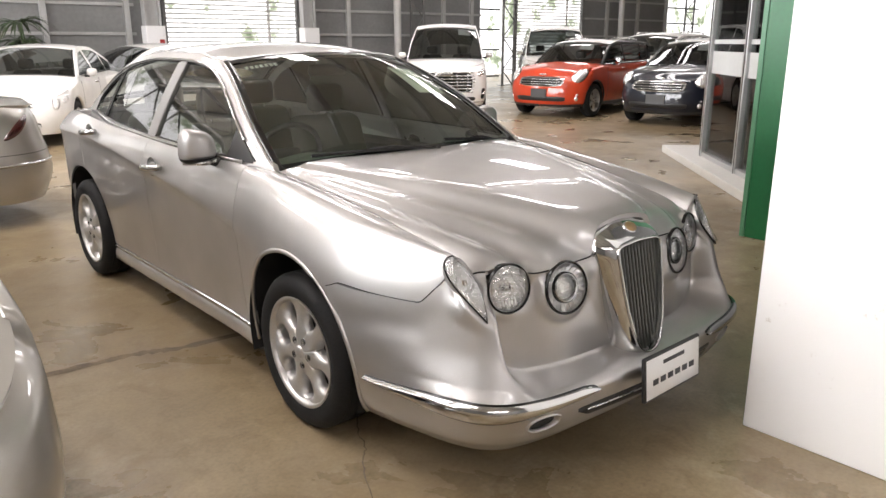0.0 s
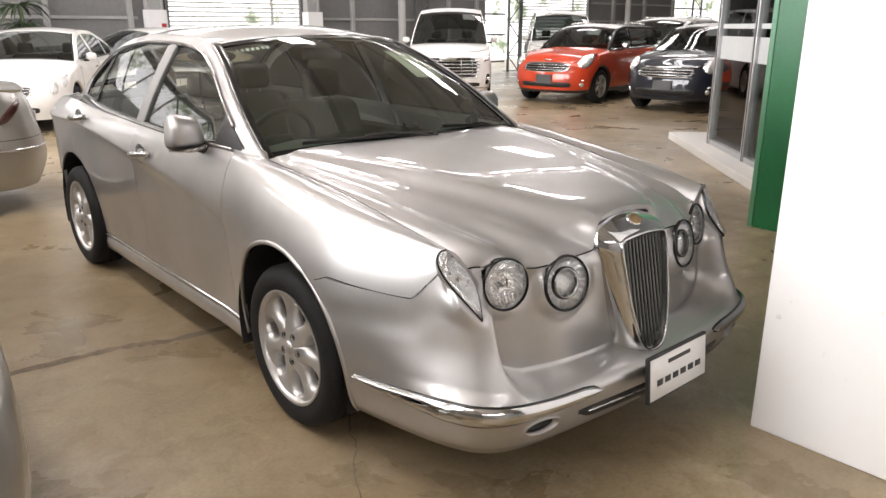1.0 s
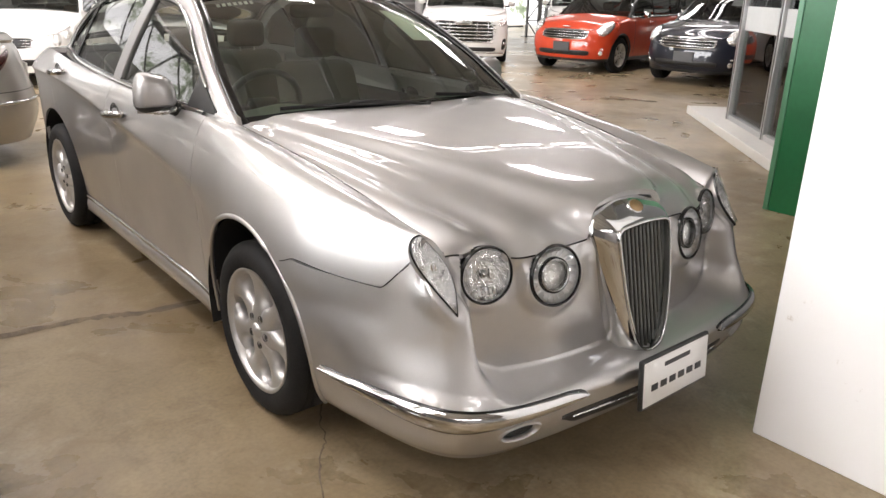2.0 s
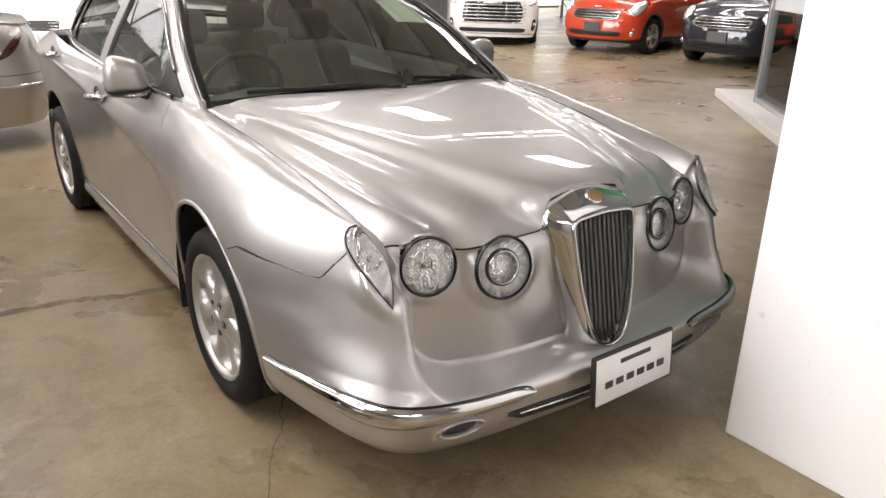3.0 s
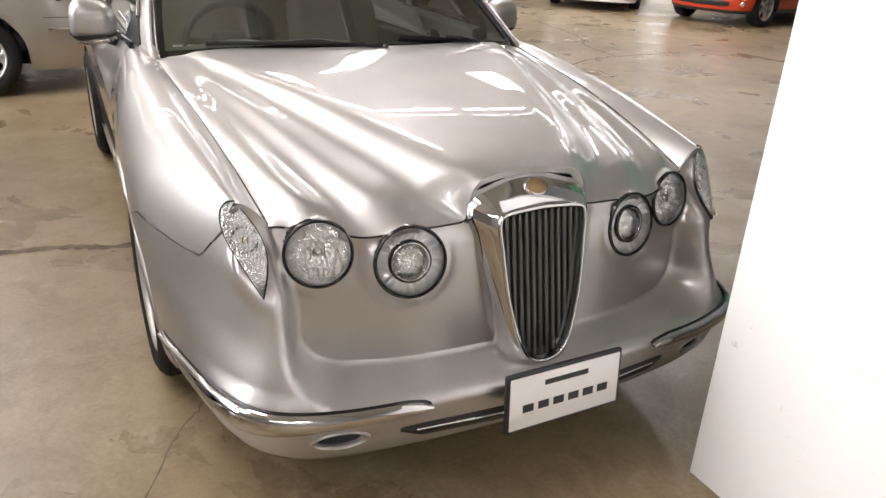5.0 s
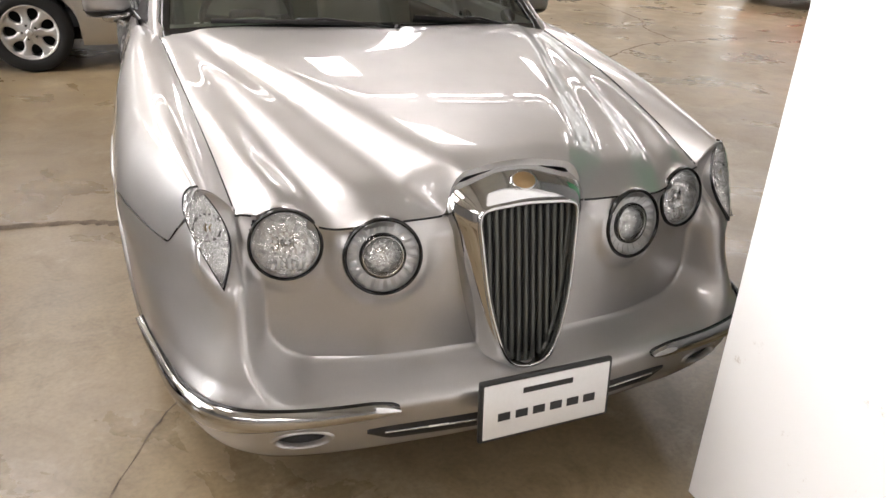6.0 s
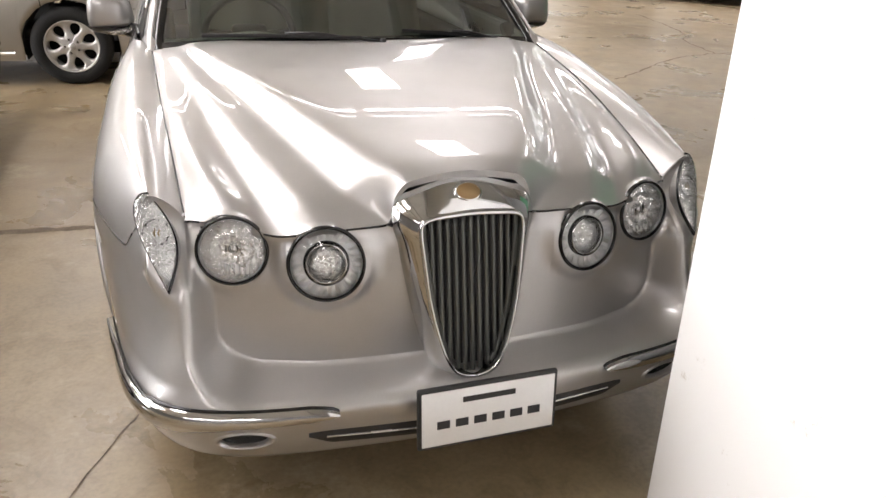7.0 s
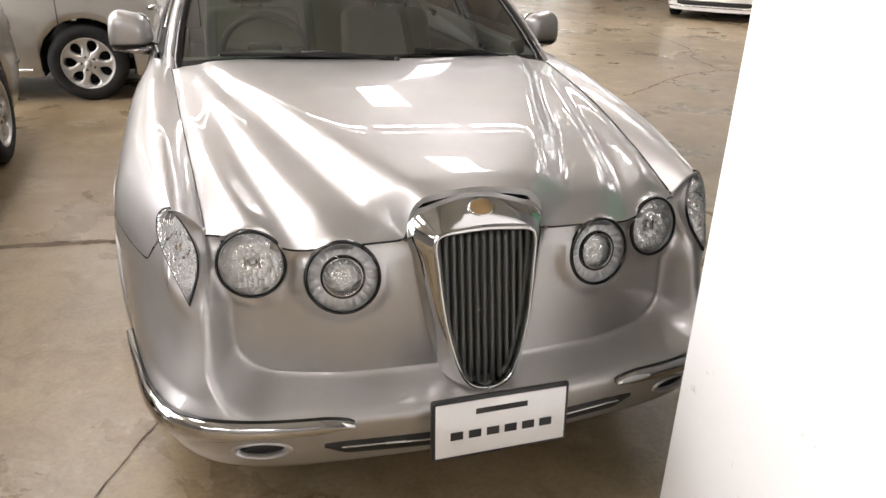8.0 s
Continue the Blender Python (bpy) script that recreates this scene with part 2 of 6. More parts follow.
def strip(points, normals, half, thick):
    """A flat bar with bevelled edges laid along points; half: half width per point or one value."""
    P, N = np.array(points, float), np.array(normals, float)
    N = N / np.linalg.norm(N, axis=1, keepdims=True)
    T = np.gradient(P, axis=0)
    T /= np.maximum(np.linalg.norm(T, axis=1, keepdims=True), 1e-9)
    S = np.cross(T, N)
    S /= np.maximum(np.linalg.norm(S, axis=1, keepdims=True), 1e-9)
    h = np.broadcast_to(np.asarray(half, float), (len(P),))[:, None]
    rows = [P - S * h - N * 0.004, P - S * h * 0.86 + N * thick * 0.7, P + N * thick, P + S * h * 0.86 + N * thick * 0.7, P + S * h - N * 0.004]
    G = np.stack(rows, axis=1)
    n, m = G.shape[:2]
    F = [(i * m + j, i * m + j + 1, (i + 1) * m + j + 1, (i + 1) * m + j) for i in range(n - 1) for j in range(m - 1)]
    return list(G.reshape(-1, 3)), F


def bars(name, rows, mat, parent, m, thick=0.0012, label=""):
    """Plain bars that stand for writing: rows of (x, z, width, height) on a board's face."""
    V, F = [], []
    for x, z, w, h in rows:
        k = len(V)
        V += [(x - w / 2, -thick, z - h / 2), (x + w / 2, -thick, z - h / 2), (x + w / 2, -thick, z + h / 2), (x - w / 2, -thick, z + h / 2)]
        V += [(a, 0.001, c) for a, _, c in V[k:k + 4]]
        F += [tuple(k + i for i in q) for q in ((0, 1, 2, 3), (4, 5, 1, 0), (5, 6, 2, 1), (6, 7, 3, 2), (7, 4, 0, 3))]
    return part(name, (V, F), mat, parent, label, m, flat=True)


# ---- wheels ----
def wheel(parent, m, radius=0.315, rim=0.213, width=0.205, spokes=7, style="petal", name="wheel"):
    """A wheel whose outer face looks to local -x: tyre, alloy rim with spokes, hub cap, bolts."""
    hub = tagged(new(name), "")
    hub.empty_display_size = 0.1
    hub.parent, hub.matrix_basis = parent, m
    w = width / 2
    side = [(rim - 0.004, -w + 0.012), (rim + 0.012, -w), (rim + (radius - rim) * 0.5, -w - 0.006), (radius - 0.022, -w + 0.004), (radius - 0.006, -w + 0.02), (radius, -w + 0.036)]
    groove = []
    for g in (-0.055, 0.0, 0.055):
        groove += [(radius, g - 0.006), (radius - 0.008, g - 0.004), (radius - 0.008, g + 0.004), (radius, g + 0.006)]
    part("tyre", turned(side + groove + [(r, -h) for r, h in reversed(side)], 56), M["rubber"], hub)
    face = -w + 0.016
    lip = [(rim, -w + 0.004), (rim - 0.006, -w + 0.002), (rim - 0.014, -w + 0.008), (rim - 0.02, face + 0.012), (rim - 0.022, 0.02), (rim - 0.03, w - 0.03)]
    pieces = [turned(lip, 56)]
    r0, r1, nr, na = 0.028, rim - 0.008, 30, 6
    for s in range(spokes):
        mid = 2 * math.pi * s / spokes + 0.2
        V, F = [], []
        for i in range(nr):
            t = i / (nr - 1)
            r = r0 + (r1 - r0) * t
            if style == "petal":
                k = 1 - 0.58 * math.sqrt(max(0.0, 1 - ((t - 0.65 - 0.04 * (t - 0.65)) / 0.27) ** 2))
            else:
                k = 0.95 - 0.6 * step(0.1, 0.4, t) + 0.12 * step(0.8, 1.0, t)
            half = math.pi / spokes * k
            for j in range(na + 1):
                u = -1 + 2 * j / na
                a = mid + half * u
                h = face + 0.016 * t * (1 - t) * 4 * 0.5 + 0.012 * abs(u) ** 3 * step(0.2, 0.45, t) - 0.006 * (1 - t)
                V.append((h, r * math.cos(a), r * math.sin(a)))
            for u, j in ((-1, 0), (1, na)):
                a = mid + half * u
                V.append((face + 0.05, r * math.cos(a), r * math.sin(a)))
        k = na + 3
        for i in range(nr - 1):
            for j in range(na):
                F.append((i * k + j, i * k + j + 1, (i + 1) * k + j + 1, (i + 1) * k + j))
            F.append((i * k + na + 1, i * k, (i + 1) * k, (i + 1) * k + na + 1))
            F.append((i * k + na, i * k + na + 2, (i + 1) * k + na + 2, (i + 1) * k + na))
        pieces.append((V, F))
    part("rim", joined(*pieces), M["alloy"], hub)
    part("brake_disc", turned([(0.0, 0.0), (0.03, face + 0.075), (0.14, face + 0.075), (0.145, face + 0.09), (rim - 0.03, face + 0.1), (rim - 0.02, w - 0.02)], 40), M["liner"], hub)
    part("hub_cap", turned([(0.0, face - 0.016), (0.022, face - 0.014), (0.029, face - 0.006), (0.03, face + 0.01)], 28), M["alloy"], hub)
    for i in range(5):
        a = 2 * math.pi * i / 5 + 0.4
        c = Matrix.Translation((0, 0.055 * math.cos(a), 0.055 * math.sin(a)))
        part("wheel_nut", moved(turned([(0.0, face - 0.002), (0.007, face - 0.002), (0.009, face + 0.002), (0.0125, face + 0.004), (0.0135, face - 0.005), (0.015, face + 0.006)], 12), c), M["lamp_dark"], hub)
    return hub

# ---- the silver saloon: nose towards -y, centre line on x = 0 ----
Y_FRONT, Y_REAR = 1.108, 3.79          # axles
CORE = (0, 2.4, 0.6)                     # a point inside the body
WIDE = 0.878


def plan(y, z):
    """Share of the full half width at y: rounded in plan at the tail."""
    r = 1 - np.clip((4.72 - 0.12 * np.clip(z - 0.6, 0, 1) - y) / 0.75, 0, 1)
    return np.maximum(1 - r ** 2.6, 0) ** (1 / 2.6)


def shoulder(y):
    """Half width of the body at its widest: drawn in at the nose, swelling over the front wheel."""
    return ease([(0.25, 0.70), (0.36, 0.762), (0.41, 0.789), (0.46, 0.811), (0.585, 0.857), (0.81, 0.915), (0.98, 0.923), (1.2, 0.917), (1.4, 0.901), (1.6, 0.885), (1.8, WIDE), (5.0, WIDE)], y)


def crease_z(y):
    return ease([(0.3, 0.60), (1.1, 0.62), (1.6, 0.735), (2.6, 0.865), (3.7, 0.95), (4.7, 0.94)], y)


def crest(y):
    """The line where the side turns over: (half width, height)."""
    return (ease([(0.36, 0.728), (0.6, 0.748), (1.0, 0.772), (1.5, 0.796), (2.2, 0.812), (3.4, 0.80), (4.2, 0.74), (4.7, 0.60)], y),
            ease([(0.36, 0.846), (0.6, 0.888), (1.0, 0.945), (1.5, 0.995), (2.2, 1.005), (3.2, 1.03), (3.9, 1.06), (4.4, 1.045), (4.72, 0.98)], y))


def seam(y):
    """Bonnet edge: (half width, height)."""
    return (ease([(0.354, 0.656), (0.6, 0.676), (1.0, 0.708), (1.46, 0.736)], y),
            ease([(0.354, 0.785), (0.6, 0.852), (1.0, 0.93), (1.46, 0.985)], y))


def side_x(y, z):
    """Half width of the flank."""
    y, z = np.asarray(y, float), np.asarray(z, float)
    w = shoulder(y) * plan(y, z)
    zs, (xc, zc) = crease_z(y), crest(y)
    low = w * (1 - 0.05 * (np.clip(zs - z, 0, 1) / (zs - 0.15)) ** 1.6)
    low = low - 0.016 * step(1.15, 1.75, y) * (1 - np.exp(-np.clip(zs - z, 0, 1) / 0.035))
    p = 2.1 - 0.8 * step(1.2, 1.85, y)
    u = np.clip((z - zs) / (zc - zs), 0, 1)
    xc = np.minimum(xc, w)
    return np.where(z < zs, low, xc + (w - xc) * (1 - u ** p) ** (1 / p))


# plan of the nose at a few heights: (x, y) from the centre line round the corner to the wheel arch
NOSE = {
    0.225: [(0, 0.085), (0.35, 0.105), (0.59, 0.145), (0.712, 0.212), (0.778, 0.325), (0.825, 0.53), (0.856, 0.735)],
    0.30: [(0, 0.050), (0.35, 0.075), (0.60, 0.108), (0.735, 0.175), (0.806, 0.295), (0.850, 0.51), (0.882, 0.715)],
    0.385: [(0, 0.035), (0.35, 0.058), (0.60, 0.092), (0.742, 0.152), (0.816, 0.275), (0.862, 0.50), (0.895, 0.71)],
    0.45: [(0, 0.042), (0.35, 0.066), (0.585, 0.106), (0.713, 0.170), (0.792, 0.30), (0.858, 0.51), (0.902, 0.72)],
    0.56: [(0, 0.060), (0.35, 0.095), (0.57, 0.150), (0.697, 0.213), (0.774, 0.345), (0.855, 0.55), (0.910, 0.765)],
    0.68: [(0, 0.085), (0.35, 0.130), (0.56, 0.190), (0.700, 0.256), (0.772, 0.378), (0.855, 0.585), (0.914, 0.81)],
    0.80: [(0, 0.130), (0.35, 0.170), (0.56, 0.250), (0.690, 0.330), (0.757, 0.388), (0.825, 0.575), (0.885, 0.83)],
}
NOSE_Z = np.array(sorted(NOSE))
NOSE_LINES = np.array([curve([(-NOSE[z][1][0], NOSE[z][1][1])] + NOSE[z], 701)[100:] for z in NOSE_Z])


def body(s, z):
    """Points (x, y) of the nose at a share s (0 to 1) of the way from the centre line to the wheel arch, at heights z."""
    f = min(max(s, 0.0), 0.9999) * 600
    i = int(f)
    at = NOSE_LINES[:, i] * (1 - f + i) + NOSE_LINES[:, i + 1] * (f - i)
    z = np.asarray(z, float)
    x, y = (ease(list(zip(NOSE_Z, at[:, k])), z) for k in (0, 1))
    under = (np.clip(0.245 - z, 0, 1) / 0.05) ** 1.7
    return x - 0.03 * under * min(1.0, s * 1.6), y + 0.05 * under * (1 - 0.8 * s)


ARCH = 0.412


def arch_z(y, base):
    """Lower edge of the flank, lifted over the wheels."""
    z = np.full_like(np.asarray(y, float), base)
    for c in (Y_FRONT, Y_REAR):
        d = ARCH ** 2 - (y - c) ** 2
        z = np.where(d > 0, np.maximum(z, 0.325 + np.sqrt(np.maximum(d, 0))), z)
    return z


def fan(a, b, n, *dense):
    """n stations from a to b, closer together around the dense places."""
    t = np.linspace(a, b, n * 8)
    w = np.ones_like(t)
    for c in dense:
        w += 9 * np.exp(-((t - c) / 0.025) ** 2)
    s = np.cumsum(w)
    return np.interp(np.linspace(s[0], s[-1], n), s, t)


def flank(y0, y1, low, n=44, rows=26, top=None, over=None):
    """A panel of the car's right flank: stations along y, rows from its lower edge to the crest; over: rows on to the bonnet edge."""
    ys = fan(y0, y1, n, Y_FRONT - ARCH, Y_FRONT + ARCH, Y_REAR - ARCH, Y_REAR + ARCH)
    P = []
    for y in ys:
        zl = float(low(y))
        zt = float(crest(y)[1]) if top is None else float(top(y))
        v = np.linspace(0, 1, rows)
        v = 1 - (1 - v) ** 1.35
        z = zl + (zt - zl) * v
        zs = float(crease_z(y))
        if y > 1.598 and zl < zs - 0.05 and zs < zt - 0.05:
            # rows gather on the crease
            k = rows * 2 // 3
            z = np.concatenate([zs - (zs - zl) * np.linspace(1, 0, k) ** 1.6, zs + (zt - zs) * (1 - (1 - np.linspace(0, 1, rows - k + 1)[1:]) ** 1.2)])
        col = [(-float(side_x(y, a)), y, float(a)) for a in z]
        if over:
            (xc, zc), (xs, zs) = crest(y), seam(y)
            for k in range(1, over + 1):
                t = k / over
                col.append((-(xc + (xs - xc) * t), y + 0.0 * t, zc + (zs - zc) * t ** 1.8))
        P.append(col)
    return np.array(P)


saloon = empty("saloon_car", "silver metallic saloon with chrome shield grille and round twin headlamps", "car")


def pair(name, P, mat, label="", away=CORE, **kw):
    """A panel and its mirror image on the other side of the car."""
    part(name, shell(P, away, **kw), mat, saloon, label)
    return part(name, shell(mirrored(P), away, **kw), mat, saloon, label)


SILL = 0.205
# front wing: above the bumper joint, round the wheel, back to the door
BUMPER_JOINT = [(0.36, 0.80), (0.40, 0.748), (0.458, 0.690), (0.62, 0.692), (0.765, 0.702), (0.81, 0.686), (0.90, 0.655)]


def wing_low(y):
    return np.where(y < 0.855, ease(BUMPER_JOINT, y), arch_z(y, SILL))


pair("front_wing", flank(0.362, 1.596, wing_low, 74, 26, over=7), M["silver"])
for sg in (-1, 1):
    pts = [(sg * (float(side_x(y, z)) + 0.0006), y, z) for y in np.linspace(0.405, 0.835, 60) for z in [float(ease(BUMPER_JOINT, y)) - 0.002]]
    part("wing_joint", strip(pts, [(sg, -0.75 * max(0.0, 1 - (p[1] - 0.37) * 3), 0.3) for p in pts], 0.0014, 0.001), M["gloss_black"], saloon)
# rolled lip of the front wheel arch
for sg in (-1, 1):
    pts = []
    for a in np.linspace(-0.2, math.pi + 0.28, 60):
        y, z = Y_FRONT + ARCH * math.cos(a), 0.325 + ARCH * math.sin(a)
        x = float(side_x(y, z)) if y > Y_FRONT or z > 0.69 else float(body(1.0, z)[0])
        pts.append((sg * (x - 0.004), y, z))
    part("arch_lip", tube(pts, 0.010, 8), M["silver"], saloon, "rolled lip of the wheel arch")
pair("front_door", flank(1.600, 2.655, lambda y: 0.30, 40, 36), M["silver"])
pair("rear_door", flank(2.659, 3.72, lambda y: arch_z(y, 0.30), 50, 36), M["silver"])
pair("rear_wing", flank(3.724, 4.66, lambda y: np.where(y < 4.25, arch_z(y, 0.30), 0.58), 60, 26), M["silver"])

# sill with a dark groove and a bright strip
ys = np.linspace(1.545, 3.42, 30)
pair("sill", np.array([[(-float(side_x(y, 0.3)) - dx, y, z) for dx, z in ((-0.10, 0.165), (-0.03, 0.172), (-0.002, 0.195), (0.004, 0.235), (0.0, 0.262), (-0.012, 0.27))] for y in ys]), M["silver"], "silver sill below the doors")
for s in (-1, 1):
    pts = [(s * (float(side_x(y, 0.3)) + 0.002), y, 0.288) for y in np.linspace(1.55, 3.40, 24)]
    part("sill_strip", strip(pts, [(s, 0, 0.15)] * 24, 0.009, 0.007), M["chrome"], saloon, "thin chrome strip")
    pts = [(s * (float(side_x(y, 0.3)) - 0.01), y, 0.276) for y in np.linspace(1.545, 3.41, 24)]
    part("sill_groove", strip(pts, [(s, 0, 0.1)] * 24, 0.012, 0.004), M["black"], saloon)

# ---- front bumper with the recessed lamp panel ----
def cowl_y(x):
    return 1.40 + 0.06 * (abs(x) / 0.736) ** 2


# lines of the bonnet's right half, (x, y, z) from its front edge to the windscreen
BONNET_LINES = [
    [(0, 0.250, 0.893), (0, 0.32, 0.911), (0, 0.5, 0.938), (0, 0.8, 0.974), (0, 1.15, 1.005), (0, 1.40, 1.021)],
    [(0.172, 0.238, 0.846), (0.200, 0.31, 0.893), (0.268, 0.5, 0.931), (0.415, 0.9, 0.977), (0.525, 1.2, 1.000), (0.60, 1.433, 1.010)],
    [(0.191, 0.232, 0.776), (0.298, 0.32, 0.838), (0.370, 0.5, 0.880), (0.490, 0.9, 0.939), (0.585, 1.2, 0.977), (0.64, 1.440, 0.998)],
    [(0.348, 0.226, 0.777), (0.398, 0.34, 0.842), (0.450, 0.5, 0.876), (0.548, 0.9, 0.939), (0.618, 1.2, 0.974), (0.662, 1.445, 0.994)],
    [(0.452, 0.258, 0.762), (0.488, 0.36, 0.810), (0.528, 0.5, 0.846), (0.606, 0.9, 0.924), (0.661, 1.2, 0.965), (0.695, 1.450, 0.990)],
    [(0.555, 0.296, 0.785), (0.580, 0.40, 0.840), (0.612, 0.55, 0.868), (0.660, 0.9, 0.922), (0.696, 1.2, 0.960), (0.717, 1.455, 0.987)],
    [(*[float(seam(y)[0])], y, float(seam(y)[1])) for y in (0.354, 0.5, 0.7, 1.0, 1.2, 1.46)],
]


def bonnet():
    """The half bonnet as a loft over its lines, with the other half mirrored."""
    rows = []
    for v in np.linspace(0, 1, 70) ** 1.25:
        pts = []
        for line in BONNET_LINES:
            y = line[0][1] + v * (line[-1][1] - line[0][1])
            pts.append((float(ease([(b, a) for a, b, c in line], y)), y, float(ease([(b, c) for a, b, c in line], y))))
        # the middle panel stays flat up to its ridges
        flat = np.array(pts[0]) * (0.20, 0.30, 0.68) + np.array(pts[1]) * (0.80, 0.70, 0.32)
        pts = np.array([pts[0], flat] + pts[1:])
        xs = np.concatenate([np.linspace(pts[k, 0], pts[k + 1, 0], n, endpoint=False) for k, n in enumerate((12, 7, 9, 12, 10, 10, 9))] + [[pts[-1, 0]]])
        sym = np.vstack([pts[:0:-1] * (-1, 1, 1), pts])
        x = np.concatenate([-xs[:0:-1], xs])
        row = np.stack([x, ease([(a, b) for a, b, c in sym], x), ease([(a, c) for a, b, c in sym], x)], 1)
        for _ in range(3):
            row[1:-1] = row[1:-1] * 0.5 + (row[2:] + row[:-2]) * 0.25
        e = np.clip((np.abs(row[:, 0]) / pts[-1, 0] - 0.965) / 0.035, 0, 1)
        row[:, 2] -= 0.004 * e * e
        rows.append(row)
    return np.swapaxes(np.array(rows), 0, 1)


BONNET = np.ascontiguousarray(bonnet())


def front_edge(x):
    """Bonnet's front edge at half width x: (y, z)."""
    e = BONNET[:, 0]
    return float(np.interp(abs(x), e[:, 0], e[:, 1])), float(np.interp(abs(x), e[:, 0], e[:, 2]))


CORNER = ((0.728, 0.376, 0.846), (0.704, 0.240, 0.655), (0.762, 0.360, 0.79), (0.677, 0.308, 0.748))      # tips and widest points of the corner lamp
LAMPS = ((0.347, 0.210, 0.697, 0.093), (0.557, 0.283, 0.722, 0.085))      # x, y, z, radius
SHARES = np.sort(np.concatenate([np.linspace(-1, 1, 181), np.linspace(-0.62, -0.11, 60), np.linspace(0.11, 0.62, 60)]))


def lamp_panel(x, z):
    """How far a place lies in the recessed panel round the lamps (0 to 1): a box with round lower corners."""
    r, hx, zb = 0.13, 0.688, 0.388
    qx, qz = abs(x) - (hx - r), (zb + r) - z
    d = math.hypot(max(qx, 0), max(qz, 0)) + min(max(qx, qz), 0) - r
    soft = 0.042 + 0.055 * float(step(0.5, 0.66, abs(x)))
    return float(step(0.0, -soft, d)) if d < 0 else 0.0


def recessed(x, y, z):
    """The nose at (x, y, z) set back into the lamp panel."""
    k = lamp_panel(x, z)
    flat = float(ease([(0, 0.205), (0.2, 0.214), (0.35, 0.228), (0.5, 0.270), (0.6, 0.302), (0.68, 0.335)], abs(x))) - 0.07 * (0.765 - z)
    return y + max(0.0, flat - y) * k


ROWS_Z = np.concatenate([np.linspace(0, 0.40, 26)[:-1], np.linspace(0.40, 0.53, 30)[:-1], np.linspace(0.53, 1.0, 34)])


def fascia():
    cols = []
    for share in SHARES:
        sg, a = (1 if share >= 0 else -1), abs(share)
        zt, xt = 0.768, 0.0
        for _ in range(8):
            # upper edge: under the bonnet, up to the corner lamp's tip, then along the wing's joint
            xt, yt = (float(v) for v in body(a, zt))
            z1 = front_edge(min(xt, 0.655))[1] - 0.004 if xt > 0.187 else 0.768
            if xt > 0.656:
                z1 = 0.842 - 0.058 * max(0.0, (0.728 - xt) / 0.072) ** 1.8
            if yt > 0.36:
                z1 = min(z1, float(ease(BUMPER_JOINT, yt)) - 0.004)
            zt = (zt + z1) / 2
        zz = 0.195 + 0.59 * ROWS_Z
        # rows stay level up to the lamps and then follow the upper edge
        zz = np.where(zz > 0.52, 0.52 + (zz - 0.52) * (zt - 0.52) / 0.265, zz)
        X, Y = body(a, zz)
        end = body(1.0, zz)[1]
        col = []
        for x, y, z, ye in zip(X, Y, zz, end):
            reach = Y_FRONT - math.sqrt(max(ARCH ** 2 - (z - 0.325) ** 2, 0.0)) if z > 0.3 else Y_FRONT - ARCH + 0.001 + 0.35 * (0.3 - z)
            y += float(step(0.80, 1.0, a)) * (reach + 0.004 - ye)
            y = recessed(x, y, z)
            for lx, ly, lz, lr in LAMPS:
                d = math.hypot(x - lx, z - lz)
                y += (ly + 0.004 + (x - lx) * 0.18 + (z - lz) * 0.17 - y) * float(1 - step(lr * 1.0, lr * 1.42, d))
            # a level seat under the corner lamp
            dx, dz = x - 0.718, z - 0.752
            d = math.hypot((dz + 0.126 * dx) / 0.100, (dx - 0.126 * dz) / 0.048)
            y += (0.318 + 0.2 * dx + 0.70 * dz - y) * float((1 - step(0.75, 1.5, d)) * (1 - step(0.325, 0.375, y)))
            if xt > 0.187:
                # the upper edge meets the bonnet and the wing
                y += (front_edge(min(xt, 0.655))[0] - y) * float(step(zt - 0.045, zt - 0.002, z)) * float(1 - step(0.64, 0.66, xt))
                y += (0.359 - y) * float(step(zt - 0.14, zt - 0.002, z)) * float(step(0.64, 0.66, xt) * (1 - step(0.735, 0.76, xt)))
            x += (float(side_x(y, z)) - x) * float(step(0.54, 0.64, z) * step(0.39, 0.47, y))
            col.append((sg * x, y, z))
        cols.append(col)
    return np.array(cols)


FASCIA = fascia()
FOG_X, FOG_Z = 0.572, 0.310
mid = (FASCIA[:-1, :-1] + FASCIA[1:, 1:]) / 2
holes = (((np.abs(mid[..., 0]) - FOG_X) / 0.063) ** 2 + ((mid[..., 2] - FOG_Z) / 0.027) ** 2 < 1) & (mid[..., 1] < 0.5)
for lx, ly, lz, lr in LAMPS:
    holes |= ((np.abs(mid[..., 0]) - lx) ** 2 + (mid[..., 2] - lz) ** 2 < (lr * 0.93) ** 2) & (mid[..., 1] < 0.5)
part("front_bumper", shell(FASCIA, (0, 1.2, 0.5), thick=0.02, skip=holes), M["silver"], saloon, "silver bumper with recessed lamp panel")


def fascia_along(s, z):
    """The same at a share s (-1 to 1) of the way round the nose."""
    def col_at(f):
        f = min(max(f, 0.0), len(FASCIA) - 1.001)
        i = int(f)
        col = FASCIA[i] * (1 - f + i) + FASCIA[i + 1] * (f - i)
        return np.array([np.interp(z, col[:, 2], col[:, k]) for k in range(3)])
    f = float(np.interp(s, SHARES, np.arange(len(SHARES))))
    t = col_at(f + 2) - col_at(f - 2)
    n = np.array((t[1], -t[0], 0.0))
    return col_at(f), n / np.linalg.norm(n)


